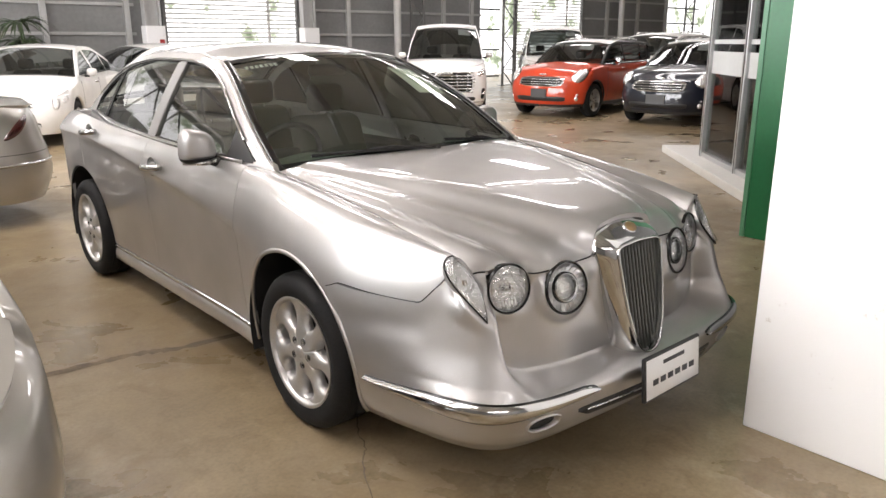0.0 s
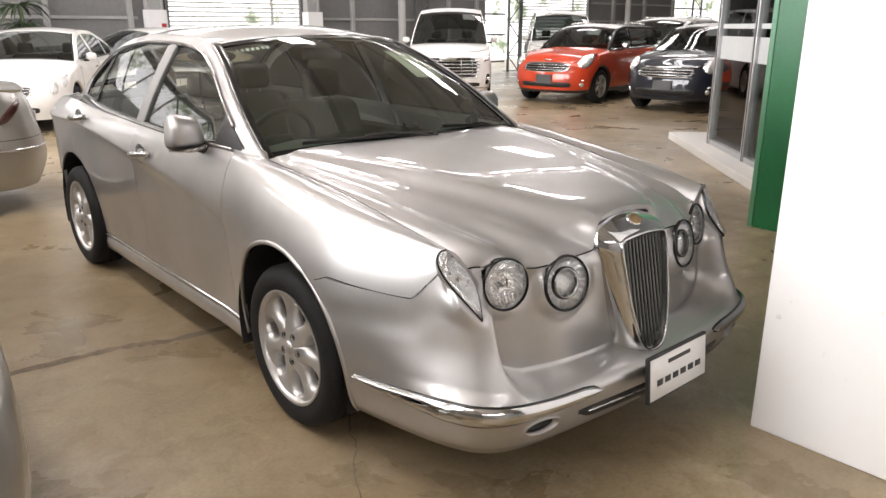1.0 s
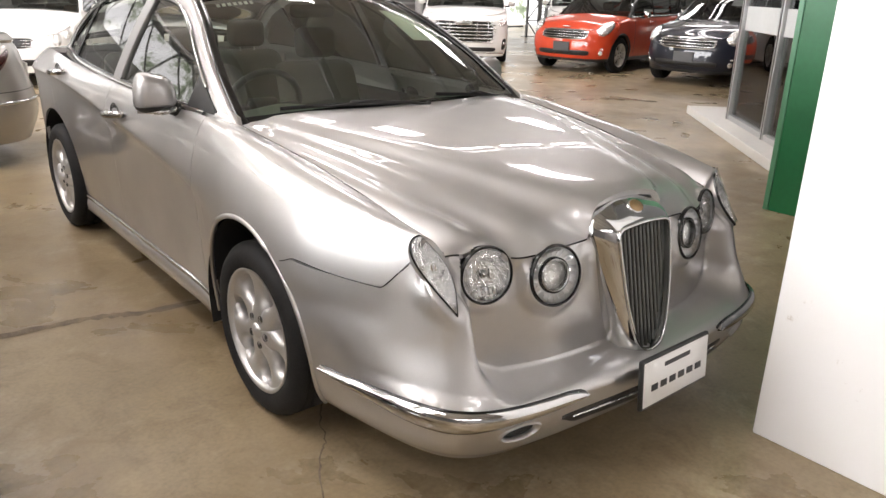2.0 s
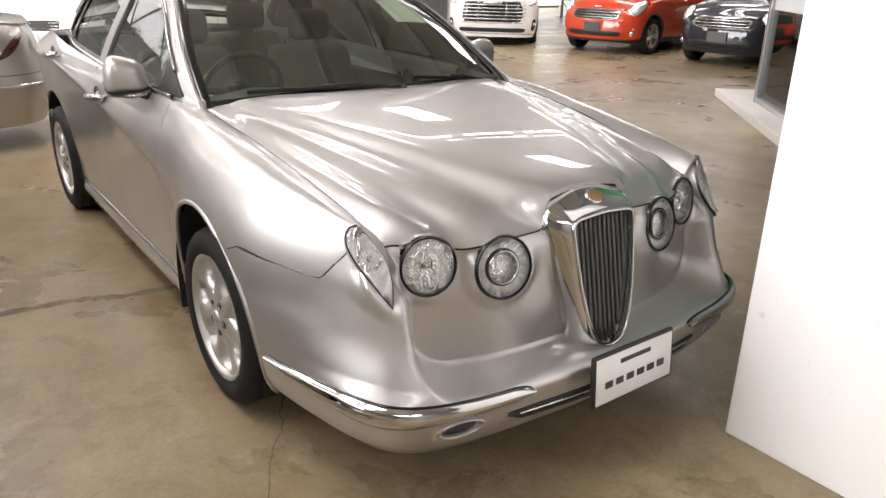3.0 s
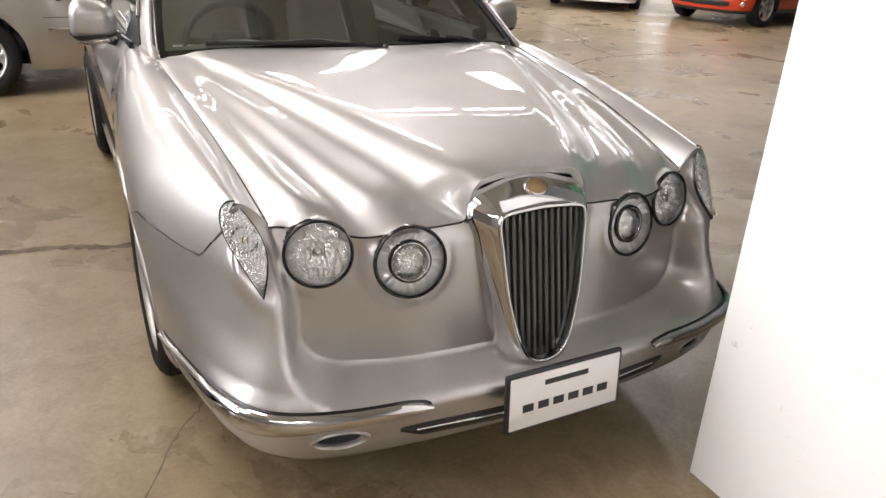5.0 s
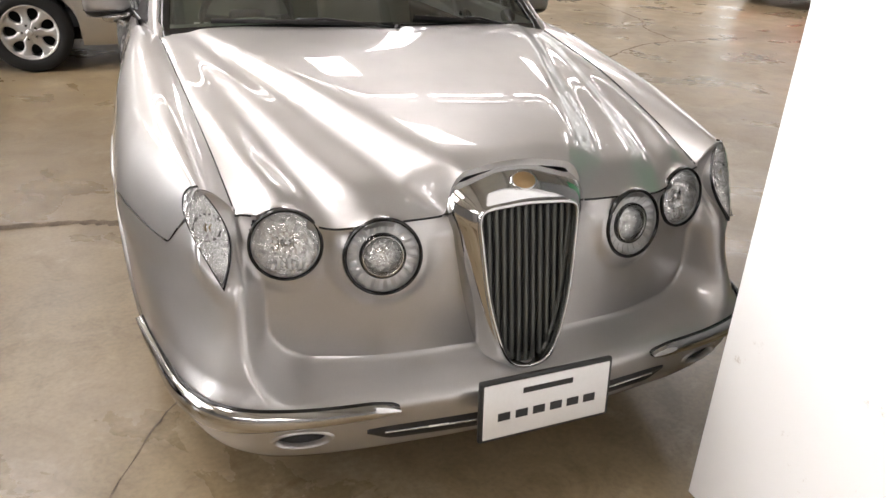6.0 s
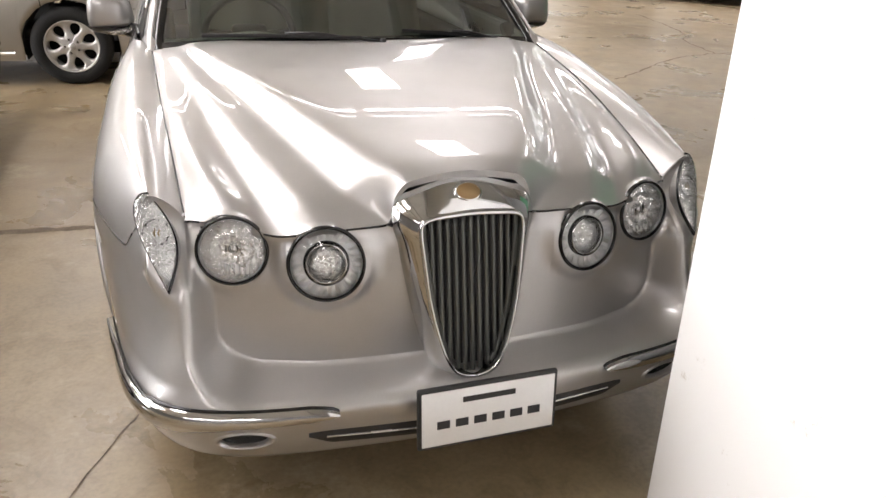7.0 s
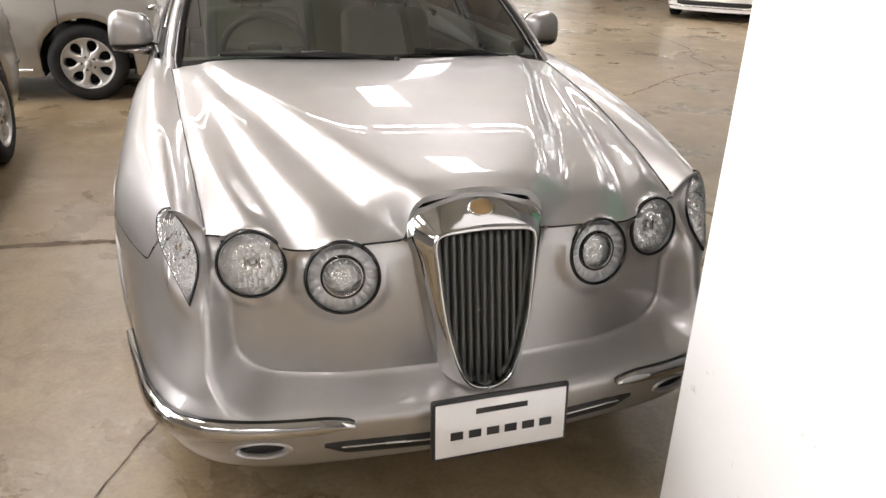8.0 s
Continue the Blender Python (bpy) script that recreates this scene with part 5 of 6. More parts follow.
lattice_column(17.1, Y1 - 0.2, BAND0)
lattice_column(12.95, Y1 - 0.25, BAND0, 0.5)
lattice_column(28.8, Y1 - 0.2, BAND0, 0.7)
for z in (0.35, 1.24, 1.91, 2.56):
    tagged(part("window_bar", box(16.35, Y1 - 0.02, z, 0.95, 0.05, 0.06, 0.005), M["dark_steel"], flat=True), "dark steel bar across the opening", "bar", "opening bars")
    tagged(part("window_bar", box(28.6, Y1 - 0.02, z + 0.35, 2.5, 0.05, 0.06, 0.005), M["dark_steel"], flat=True), "dark steel bar across the opening", "bar", "opening bars")
tagged(part("steel_pipe_column", turned([(0.11, 0), (0.11, BAND0)], 20, "z"), M["pale_steel"], m=pose(12.0, Y1 - 0.45, 0)), "pale grey round steel column", "column")
tagged(part("steel_pipe_column", turned([(0.11, 0), (0.11, BAND0)], 20, "z"), M["pale_steel"], m=pose(23.3, Y1 - 0.45, 0)), "pale grey round steel column", "column")
# portal column with white boxes beside the shutter
for x, label in ((4.72, "grey steel portal column with white boxed foot"), (9.02, "grey steel portal column with white boxed foot")):
    c = empty("portal_column", label, "column", "portal columns", m=pose(x, Y1 - 0.25, 0))
    for s in (-1, 1):
        part("flange", box(s * 0.17, 0, BAND0 / 2, 0.05, 0.22, BAND0, 0.005), M["steel"], c, flat=True)
    part("web", box(0, 0, BAND0 / 2, 0.3, 0.02, BAND0), M["steel"], c, flat=True)
    part("foot_box", box(0, -0.04, 0.94, 0.46, 0.32, 1.88, 0.01), M["wall_white"], c, "white boxed foot", flat=True)
    part("red_box", box(0.12, -0.22, 1.52, 0.10, 0.06, 0.10, 0.01), M["red_box"], c, "small red call box") if x < 6 else None


def shutter(x0, x1, h=3.4):
    """A roller shutter of open slats between dark guides."""
    s = empty("roller_shutter", "closed silver roller shutter of open slats with daylight behind", "shutter", "roller shutters", m=pose((x0 + x1) / 2, Y1, 0))
    w = x1 - x0
    n = int(h / 0.112)
    slat = box(0, 0, 0, w - 0.06, 0.02, 0.038, 0.006)
    first = part("slat", slat, M["pale_steel"], s, m=pose(0, 0, 0.06), flat=True)
    for i in range(1, n):
        o = new("slat", first.data)
        o.parent, o.matrix_basis = s, pose(0, 0, 0.06 + i * 0.112, random.uniform(-4, 4), 0, 0)
    for k in (-1, 1):
        part("guide", box(k * w / 2, -0.03, h / 2, 0.09, 0.10, h, 0.008), M["dark_steel"], s, flat=True)
    for u in (0.27,):
        part("guide_post", box(w * u, 0.03, h / 2, 0.07, 0.04, h), M["pale_steel"], s, flat=True)
    part("roller_box", box(0, -0.12, h + 0.16, w + 0.1, 0.3, 0.34, 0.02), M["steel"], s, flat=True)
    return s



shutter(5.1, 8.82)
shutter(17.62, 21.35)

# roof sheets with skylight panels, purlins and trusses
tagged(part("ceiling", box((X0 + X1) / 2, (Y0 + Y1) / 2, HH + 0.03, X1 - X0 + 0.2, Y1 - Y0 + 0.2, 0.06), M["roof"], flat=True), "grey sheet-metal roof with skylight panels", "ceiling", kind="structure")
M["skylight"] = bpy.data.materials.new("translucent_roof_sheet_in_daylight")
M["skylight"].use_nodes = True
shine = M["skylight"].node_tree.nodes["Principled BSDF"]
shine.inputs["Emission Color"].default_value = (1.0, 0.965, 0.95, 1)
shine.inputs["Emission Strength"].default_value = 15.5
V, F = [], []
for x, y, w, d in SKYLIGHTS:
    k = len(V)
    V += [(x + i * w / 2, y + j * d / 2, HH - 0.006) for i, j in ((-1, -1), (-1, 1), (1, 1), (1, -1))]
    F.append((k, k + 1, k + 2, k + 3))
tagged(part("skylight", (V, F), M["skylight"], flat=True), "translucent roof panels glowing with daylight", "skylight", kind="structure")
for x in 3.35 + 1.7 * np.arange(-8, 19):
    tagged(part("purlin", box(x, (Y0 + Y1) / 2, HH - 0.07, 0.16, Y1 - Y0, 0.12), M["steel"], flat=True), "grey steel roof purlin", "purlin", "roof purlins")


def truss(y, h=0.9):
    t = empty("roof_truss", "grey steel lattice roof truss", "truss", "roof trusses", m=pose(0, y, HH - 0.2))
    n = int((X1 - X0) / 1.5)
    xs = np.linspace(X0, X1, n + 1)
    part("top_chord", box((X0 + X1) / 2, 0, 0, X1 - X0, 0.09, 0.09), M["steel"], t, flat=True)
    part("bottom_chord", box((X0 + X1) / 2, 0, -h, X1 - X0, 0.09, 0.09), M["steel"], t, flat=True)
    part("web", joined(*[tube([(a, 0, 0 if i % 2 else -h), (b, 0, -h if i % 2 else 0)], 0.03, 5) for i, (a, b) in enumerate(zip(xs[:-1], xs[1:]))]), M["steel"], t)


for y in (-4.0, 2.05, 8.1, 13.3):
    truss(y)

# diagonal bars across the west window band
for i in range(17):
    y = 0.6 + i * 0.8
    tagged(part("window_bar", tube([(X0, y, 0.4), (X0, y + 1.2 * (1 if i % 2 else -1), 4.8)], 0.03, 6), M["dark_steel"]), "dark diagonal bar across the window band", "bar", "window band bars")
for x in np.arange(X0 + 1, X1, 1.6):
    tagged(part("window_bar", box(x, YW, (BAND0 + BAND1) / 2, 0.08, 0.08, BAND1 - BAND0), M["steel"], flat=True), "grey mullion in the high window band", "bar", "high window mullions")
    tagged(part("window_bar", tube([(x, Y1 - 0.03, BAND0), (x + 1.6, Y1 - 0.03, BAND1)], 0.035, 6), M["dark_steel"]), "dark diagonal brace across the high window band", "bar", "high window braces")

# ---- white partition wall beside the saloon, green board, glazed office ----
partition = box(0.525, -3.29, 1.6, 0.15, 6.4, 3.2, 0.004, 1)
for v in partition.verts:
    v.co.x -= 0.014 * v.co.z            # slightly out of plumb
    v.co.y -= 0.006 * v.co.z
tagged(part("wall_partition", partition, M["wall_white"], flat=True), "white painted partition wall with small scuffs", "wall", kind="structure")
M["green"] = grained(material("green_board_paint", (0.01, 0.13, 0.045), 0.4), (0.012, 0.15, 0.05), 2, 0.1)
M["pale_green"] = material("pale_green_edge", (0.09, 0.25, 0.14), 0.4)
board = empty("green_board", "tall dark green painted board standing on the floor", "board", m=pose(3.32, 1.37, 0))
part("board_face", box(0.03, -0.42, 1.7, 0.06, 0.80, 3.4, 0.004, 1), M["green"], board, flat=True)
part("board_edge", box(0.028, 0.004, 1.7, 0.05, 0.04, 3.4, 0.003, 1), M["pale_green"], board, "pale green edge", flat=True)
walls("wall_office", "plain grey office wall behind the green board", [span(Y0, 0.54, 0, HH, x=3.41)], M["sheet"])
M["tile"] = grained(material("white_platform", (0.66, 0.64, 0.6), 0.35), (0.68, 0.66, 0.62), 1.2, 0.07, (0.25, 0.45), 0.05)
M["alu"] = material("grey_aluminium", (0.5, 0.5, 0.5), 0.35, 0.8)
OFFICE = pose(6.97, 4.40, 0, 0, 0, -45)     # corner of the platform; local -y runs along the edge towards the camera
plat = tagged(part("platform", box(2.5, -2.45, 0.05, 5.0, 4.9, 0.10, 0.008), M["tile"], m=OFFICE, flat=True), "low white tiled platform of the glazed office", "platform", kind="structure")

# glazed front: frame and panes along the platform's edge, set back
def office_frame():
    f = empty("glazed_screen", "aluminium-framed glass office front with a pale frosted band", "glazed screen", m=OFFICE @ pose(0.28, 0, 0.10))
    for y in (-1.05, -2.35, -3.65):
        part("mullion", box(0, y, 1.5, 0.10, 0.09, 3.0, 0.004, 1), M["alu"], f, flat=True)
        part("mullion_groove", box(-0.051, y - 0.01, 1.5, 0.004, 0.022, 3.0), M["black"], f, flat=True)
    for z in (0.03, 2.6):
        part("transom", box(0, -2.35, z, 0.08, 2.51, 0.06, 0.004, 1), M["alu"], f, flat=True)
    for y in (-1.7, -3.0):
        pane = part("pane", box(0, y, 1.3, 0.01, 1.2, 2.5), M["office_glass"], f, flat=True)
        pane.visible_shadow = False
        part("frosted_band", box(-0.009, y, 1.16, 0.003, 1.2, 0.26), M["frost"], f, "pale frosted band", flat=True)
        part("frosted_line", box(-0.009, y, 1.40, 0.003, 1.2, 0.05), M["frost"], f, flat=True)
    return f


M["frost"] = grained(material("frosted_film", (0.6, 0.62, 0.62), 0.5), (0.62, 0.64, 0.64), 2, 0.04)
office_frame()
M["mat_brown"] = grained(material("brown_floor_mat", (0.2, 0.14, 0.09), 0.9), (0.2, 0.15, 0.10), 8, 0.2)
tagged(part("doormat", box(0.95, -1.75, 0.108, 0.7, 1.1, 0.016, 0.004, 1), M["mat_brown"], m=OFFICE, flat=True), "brown doormat on the white platform", "doormat")


# floor joints and cracks: thin dark seams of uneven width
def crack(points, width, wander, label, seed):
    rnd = random.Random(seed)
    base = curve(points, 60)
    pts, half = [], []
    off = 0.0
    for i, p in enumerate(base):
        off = off * 0.8 + rnd.uniform(-1, 1) * wander
        d = base[min(i + 1, 59)] - base[max(i - 1, 0)]
        d = d / max(np.linalg.norm(d), 1e-6)
        pts.append((p[0] - d[1] * off, p[1] + d[0] * off))
        half.append(width * rnd.uniform(0.5, 1.3))
    V, F = [], []
    for i, ((x, y), h) in enumerate(zip(pts, half)):
        a, b = pts[max(i - 1, 0)], pts[min(i + 1, 59)]
        d = np.array(b) - np.array(a)
        d = d / max(np.linalg.norm(d), 1e-6)
        V += [(x - d[1] * h, y + d[0] * h, 0.0015), (x + d[1] * h, y - d[0] * h, 0.0015)]
    F = [(2 * i, 2 * i + 1, 2 * i + 3, 2 * i + 2) for i in range(59)]
    return tagged(part("floor_crack", (V, F), M["crack"], flat=True), label, "floor crack", kind="structure")


M["crack"] = grained(material("dirt_filled_joint", (0.07, 0.055, 0.04), 0.9), (0.19, 0.145, 0.10), 12, 0.5)
crack([(-6.0, 2.55), (-3.0, 2.42), (-1.55, 2.30), (-1.14, 2.28), (-0.8, 2.17), (0.5, 2.1)], 0.028, 0.010, "dark dirt-filled floor joint", 1)
crack([(-1.25, -0.3), (-1.02, 0.41), (-0.85, 0.72), (-0.78, 0.80), (-0.72, 0.95), (-0.5, 1.3)], 0.0028, 0.006, "thin jagged crack in the concrete", 2)
crack([(3.3, 5.0), (3.75, 5.25), (4.4, 5.75), (5.1, 6.05), (5.4, 6.11), (6.5, 6.2)], 0.012, 0.02, "dark jagged crack in the concrete", 3)
crack([(5.3, 6.1), (5.5, 6.9), (5.84, 7.5), (6.06, 8.2), (6.3, 9.5)], 0.012, 0.02, "dark jagged crack in the concrete", 4)


# potted plant by the wall
def strap_plant(x, y):
    M["leaf"] = grained(material("dark_green_leaf", (0.04, 0.07, 0.025), 0.45), (0.045, 0.075, 0.028), 9, 0.3)
    M["pot"] = grained(material("dark_pot", (0.06, 0.05, 0.045), 0.5), (0.07, 0.055, 0.05), 6, 0.2)
    p = empty("potted_plant", "tall potted plant with drooping dark green strap leaves", "plant", m=pose(x, y, 0))
    part("pot", turned([(0.0, 0.0), (0.16, 0.0), (0.2, 0.36), (0.21, 0.38), (0.19, 0.38), (0.18, 0.34), (0.0, 0.34)], 24, "z"), M["pot"], p)
    rnd = random.Random(5)
    for k, h in enumerate((1.55, 1.95, 1.3)):
        sx, sy = rnd.uniform(-0.08, 0.08), rnd.uniform(-0.08, 0.08)
        part("stem", tube([(sx * 0.3, sy * 0.3, 0.3), (sx, sy, h)], 0.025, 8, radii=[0.03, 0.02]), M["pot"], p)
        for i in range(38):
            a, le = rnd.uniform(0, 2 * math.pi), rnd.uniform(0.42, 0.80)
            up = rnd.uniform(0.1, 0.5)
            pts = [(sx + math.cos(a) * le * t, sy + math.sin(a) * le * t, h - 0.05 + rnd.uniform(-0.02, 0.02) + up * t - 0.85 * t * t * le) for t in np.linspace(0, 1, 8)]
            part("leaf", strip(pts, [(-math.cos(a) * 0.5, -math.sin(a) * 0.5, 0.8)] * 8, np.array([0.012, 0.024, 0.03, 0.03, 0.026, 0.02, 0.012, 0.003]), 0.004), M["leaf"], p)


strap_plant(1.8, Y1 - 0.75)

# ---- parked cars ----
class Shape:
    """Outer form of a parked car: nose towards -y at y = 0, tail at y = length."""

    def __init__(s, length, width, hub_front, wheelbase, wheel_r, nose, tail, top, rail, lean=0.42, front=(0.62, 2.7), rear=(0.6, 2.7), ground=0.2, bow=(0.12, -0.1), crown=0.05):
        s.length, s.half, s.axles, s.wheel_r = length, width / 2, (hub_front, hub_front + wheelbase), wheel_r
        s.nose, s.tail, s.top, s.rail, s.lean, s.front, s.rear, s.ground, s.bow, s.crown = nose, tail, top, rail, lean, front, rear, ground, bow, crown

    def width(s, z):
        return s.half * (1 - 0.06 * np.clip((0.55 - z) / 0.35, 0, 1) ** 1.6 - 0.05 * np.clip((z - 0.6) / 0.5, 0, 1.4) ** 2)

    def y0(s, z):
        return float(ease(s.nose, z))

    def y1(s, z):
        return s.length - float(ease(s.tail, z))

    def zt(s, y):
        return float(ease(s.top, y))

    def at_nose(s, a, z):
        """Point of the nose a share a (-1 to 1) round from the centre."""
        d, n = s.front
        phi = abs(a) * math.pi / 2
        return np.array((math.copysign(s.width(z) * math.sin(phi) ** (2 / n), a), s.y0(z) + d * (1 - max(math.cos(phi), 0) ** (2 / n)), z))

    def at_tail(s, a, z):
        d, n = s.rear
        phi = abs(a) * math.pi / 2
        return np.array((math.copysign(s.width(z) * math.sin(phi) ** (2 / n), a), s.y1(z) - d * (1 - max(math.cos(phi), 0) ** (2 / n)), z))

    def at_side(s, y, z, sg=-1):
        f, r = s.front, s.rear
        a = 1 - np.clip((y - s.y0(z)) / f[0], 0, 1)
        b = 1 - np.clip((s.y1(z) - y) / r[0], 0, 1)
        x = s.width(z) * max(1 - a ** f[1], 0) ** (1 / f[1]) * max(1 - b ** r[1], 0) ** (1 / r[1])
        return np.array((sg * x, y, z))

    def low(s, y):
        z = s.ground
        for c in s.axles:
            d = (s.wheel_r + 0.055) ** 2 - (y - c) ** 2
            if d > 0:
                z = max(z, s.wheel_r + math.sqrt(d))
        return z

    def cabin_x(s, y, z):
        zb = s.zt(y)
        base = abs(s.at_side(y, min(zb, 1.0))[0]) - 0.045
        return base - s.lean * max(0, z - zb) - 0.12 * max(0, z - zb) ** 2


def parked(name, label, category, m, sh, paint, group="", roof=None, interior=True, side_panes=((0.0, 1.0),), glass="dark_glass", pillars=None, clad=None, spokes=7, style="petal", rim=None):
    car = empty(name, label, category, group, m=m)
    body, core = M[paint], (0, sh.length / 2, 0.5)
    cols = []
    fd, rd = sh.front[0], sh.rear[0]
    ym = sh.y0(0.5)
    stations = [("n", a) for a in np.linspace(0, 1, 16)[:-1]] + [("s", y) for y in fan(ym + fd, sh.y1(0.5) - rd, 60, *[c + k * (sh.wheel_r + 0.055) for c in sh.axles for k in (-1, 1)])] + [("t", a) for a in np.linspace(1, 0, 16)[1:]]
    for kind, v in stations:
        p = sh.at_nose(-v, 0.5) if kind == "n" else sh.at_tail(-v, 0.5) if kind == "t" else sh.at_side(v, 0.5)
        z0, z1 = sh.low(p[1]), sh.zt(p[1])
        col = []
        for t in np.linspace(0, 1, 16):
            z = z0 + (z1 - z0) * (1 - (1 - t) ** 1.3)
            q = sh.at_nose(-v, z) if kind == "n" else sh.at_tail(-v, z) if kind == "t" else sh.at_side(v, z)
            k = float(step(0.72, 1.0, t)) ** 2 * 0.05
            q[0] *= 1 - k
            if kind == "n":
                q[1] += k * 0.6
            if kind == "t":
                q[1] -= k * 0.6
            if t == 0:
                q[0] *= 0.97
            col.append(q)
        cols.append(col)
    G = np.array(cols)
    part("body", joined(shell(G, core, thick=0.03), shell(mirrored(G), core, thick=0.03)), body, car)
    if clad:
        C = G[:, :2].copy()
        C[..., 0] *= 1.006
        part("cladding", joined(shell(C, core), shell(mirrored(C), core)), M["black"], car, "black lower cladding")
    rail_y = [p[0] for p in sh.rail]

    def rail_z(y):
        return float(ease(sh.rail, y))

    def deck(y0, y1, n, lift):
        rows = []
        for y in np.linspace(y0, y1, n):
            near = 1 - float(step(0, 1, (y - sh.y0(0.9)) / (fd * 1.3))) if y0 < 1 else 0.0
            z = sh.zt(y - (sh.y0(sh.zt(0.1)) + 0.03 - sh.y0(0.5)) * near)
            x = abs(sh.at_side(y, z)[0]) * 0.957
            rows.append([(x * u, y, z + lift * (1 - abs(u) ** 2.3) * float(step(y0, y0 + 0.3, y) if lift > 0.05 or y0 < 1 else 1)) for u in np.linspace(-1, 1, 21)])
        return np.array(rows)
    part("bonnet", shell(deck(sh.y0(sh.zt(0.05)) + 0.022, rail_y[0] + 0.12, 24, 0.06), core, thick=0.02), body, car)
    if rail_y[-1] < sh.length - 0.2:
        part("boot_lid", shell(deck(rail_y[-1] - 0.12, sh.y1(sh.zt(sh.length)) - 0.03, 16, 0.04) - (0, 0, 0.014), core, thick=0.02), body, car)

    def cross(y, u, inset=0.0, lift=0.0):
        z = rail_z(y)
        x = sh.cabin_x(y, z) - 0.01 - inset
        t = (y - rail_y[0]) / (rail_y[-1] - rail_y[0])
        by = sh.bow[0] * (1 - float(step(0.25, 0.5, t))) + sh.bow[1] * float(step(0.6, 0.85, t))
        return np.array((x * u, y - by * (1 - u * u), z + sh.crown * (1 - abs(u) ** 2.4) * float(step(-0.1, 0.25, t)) + lift))
    # windscreen, roof and rear window: (start, end) along the rail
    ws, rw = pillars["screen"], pillars["rear"]
    top = M[roof] if roof else body
    part("roof", shell(np.array([[cross(y, u) for u in np.linspace(-1, 1, 21)] for y in np.linspace(ws[1], rw[0], 24)]), core, thick=0.03), top, car)
    for a, b, nm in ((*ws, "windscreen"), (*rw, "rear_window")):
        o = part(nm, shell(np.array([[cross(y, u, 0.03) for u in np.linspace(-1, 1, 17)] for y in np.linspace(a, b, 12)]), core, rim=False), M[glass], car)
        o.visible_shadow = False
    for a, b in (ws, rw):
        for sg in (-1, 1):
            pts = [cross(y, sg, 0.022, 0.003) for y in np.linspace(a, b, 12)]
            part("screen_seal", strip(pts, [(sg * 0.4, -0.4 if a < sh.length / 2 else 0.4, 0.8)] * 12, 0.02, 0.004), M["gloss_black"], car)
    # side frames with openings
    ys = fan(rail_y[0], rail_y[-1], 70, *[e for w in side_panes for e in w])
    G, skip = [], np.zeros((len(ys) - 1, 17), bool)
    for y in ys:
        zb, zr = sh.zt(y) - 0.01, rail_z(y)
        h = 0.03
        a, b = max(y - h, rail_y[0]), min(y + h, rail_y[-1])
        sl = (rail_z(b) - rail_z(a)) / (b - a)
        lo = min(zb + 0.03, zr)
        hi = max(lo, zr - 0.06 * math.sqrt(1 + min(sl * sl, 9)))
        z = [min(zb, zr) - 0.04, min(zb, zr), lo] + list(np.linspace(lo, hi, 10))[1:] + list(np.linspace(hi, max(zr, hi), 5))[1:]
        col = [(-sh.cabin_x(y, v), y, v) for v in z]
        col += [(col[-1][0] + 0.02, y, col[-1][2] + 0.008), (col[-1][0] + 0.04, y, col[-1][2])]
        G.append(col)
    G = np.array(G)
    for i in range(len(ys) - 1):
        y = (ys[i] + ys[i + 1]) / 2
        if any(a < y < b for a, b in side_panes):
            skip[i, 2:11] = True
    frame_mat = M[roof] if roof and roof == "gloss_black" else (M["gloss_black"] if roof else body)
    for Q in (G, mirrored(G)):
        part("side_frame", shell(Q, core, skip=skip[:, :G.shape[1] - 1], rim=False), frame_mat, car)
        for a, b in side_panes:
            P = np.array([[(p[0] - math.copysign(0.012, p[0]), p[1], p[2]) for p in c[2:12]] for c, y in zip(Q, ys) if a - 0.02 <= y <= b + 0.02])
            o = part("side_window", shell(P, core, rim=False), M[glass], car)
            o.visible_shadow = False
    for c in sh.axles:
        for sg in (-1, 1):
            x = sh.half - 0.115
            wheel(car, pose(sg * x, c, sh.wheel_r, 33 * c, 0, 0 if sg < 0 else 180), sh.wheel_r, rim or sh.wheel_r * 0.675, 0.2, spokes, style)
            r = sh.wheel_r + 0.05
            A = np.array([[(sg * xx, c + r * math.cos(t), max(sh.ground, sh.wheel_r + r * math.sin(t))) for xx in (0.4, sh.half - 0.05)] for t in np.linspace(-0.3, math.pi + 0.3, 22)])
            part("arch_liner", shell(A, None, rim=False), M["liner"], car)
    part("floor_pan", box(0, sh.length / 2, sh.ground + 0.06, sh.half * 1.3, sh.length * 0.86, 0.1), M["liner"], car, flat=True)
    mid = (sh.axles[0] + sh.axles[1]) / 2
    part("cabin_floor", box(0, mid + 0.2, 0.42, sh.half * 1.7, 2.2, 0.12, 0.03), M["liner"], car, flat=True)
    if interior:
        y = ws[0] + (ws[1] - ws[0]) * 0.3
        part("dashboard", box(0, y + 0.12, sh.zt(ws[0]) - 0.06, sh.half * 1.6, 0.5, 0.14, 0.05), M["dark_seat"], car)
        for x in (-0.36, 0.36):
            st = seat(car, x, ws[1] + 0.30, 0.48, M["dark_seat"])
            st.matrix_basis = pose(x, ws[1] + 0.30, sh.zt(mid) - 1.0)
    for sg in (-1, 1):
        y = ws[0] + 0.44
        x = abs(sh.at_side(y, 0.9)[0])
        mz = sh.zt(y) + 0.06
        mir = part("door_mirror", box(sg * (x + 0.07), y, mz, 0.16, 0.09, 0.12, 0.045, 3), M["chrome"] if roof else body, car)
        part("mirror_arm", box(sg * (x - 0.02), y, mz - 0.06, 0.1, 0.05, 0.04, 0.01), M["black"], mir)
    return car, sh, cross


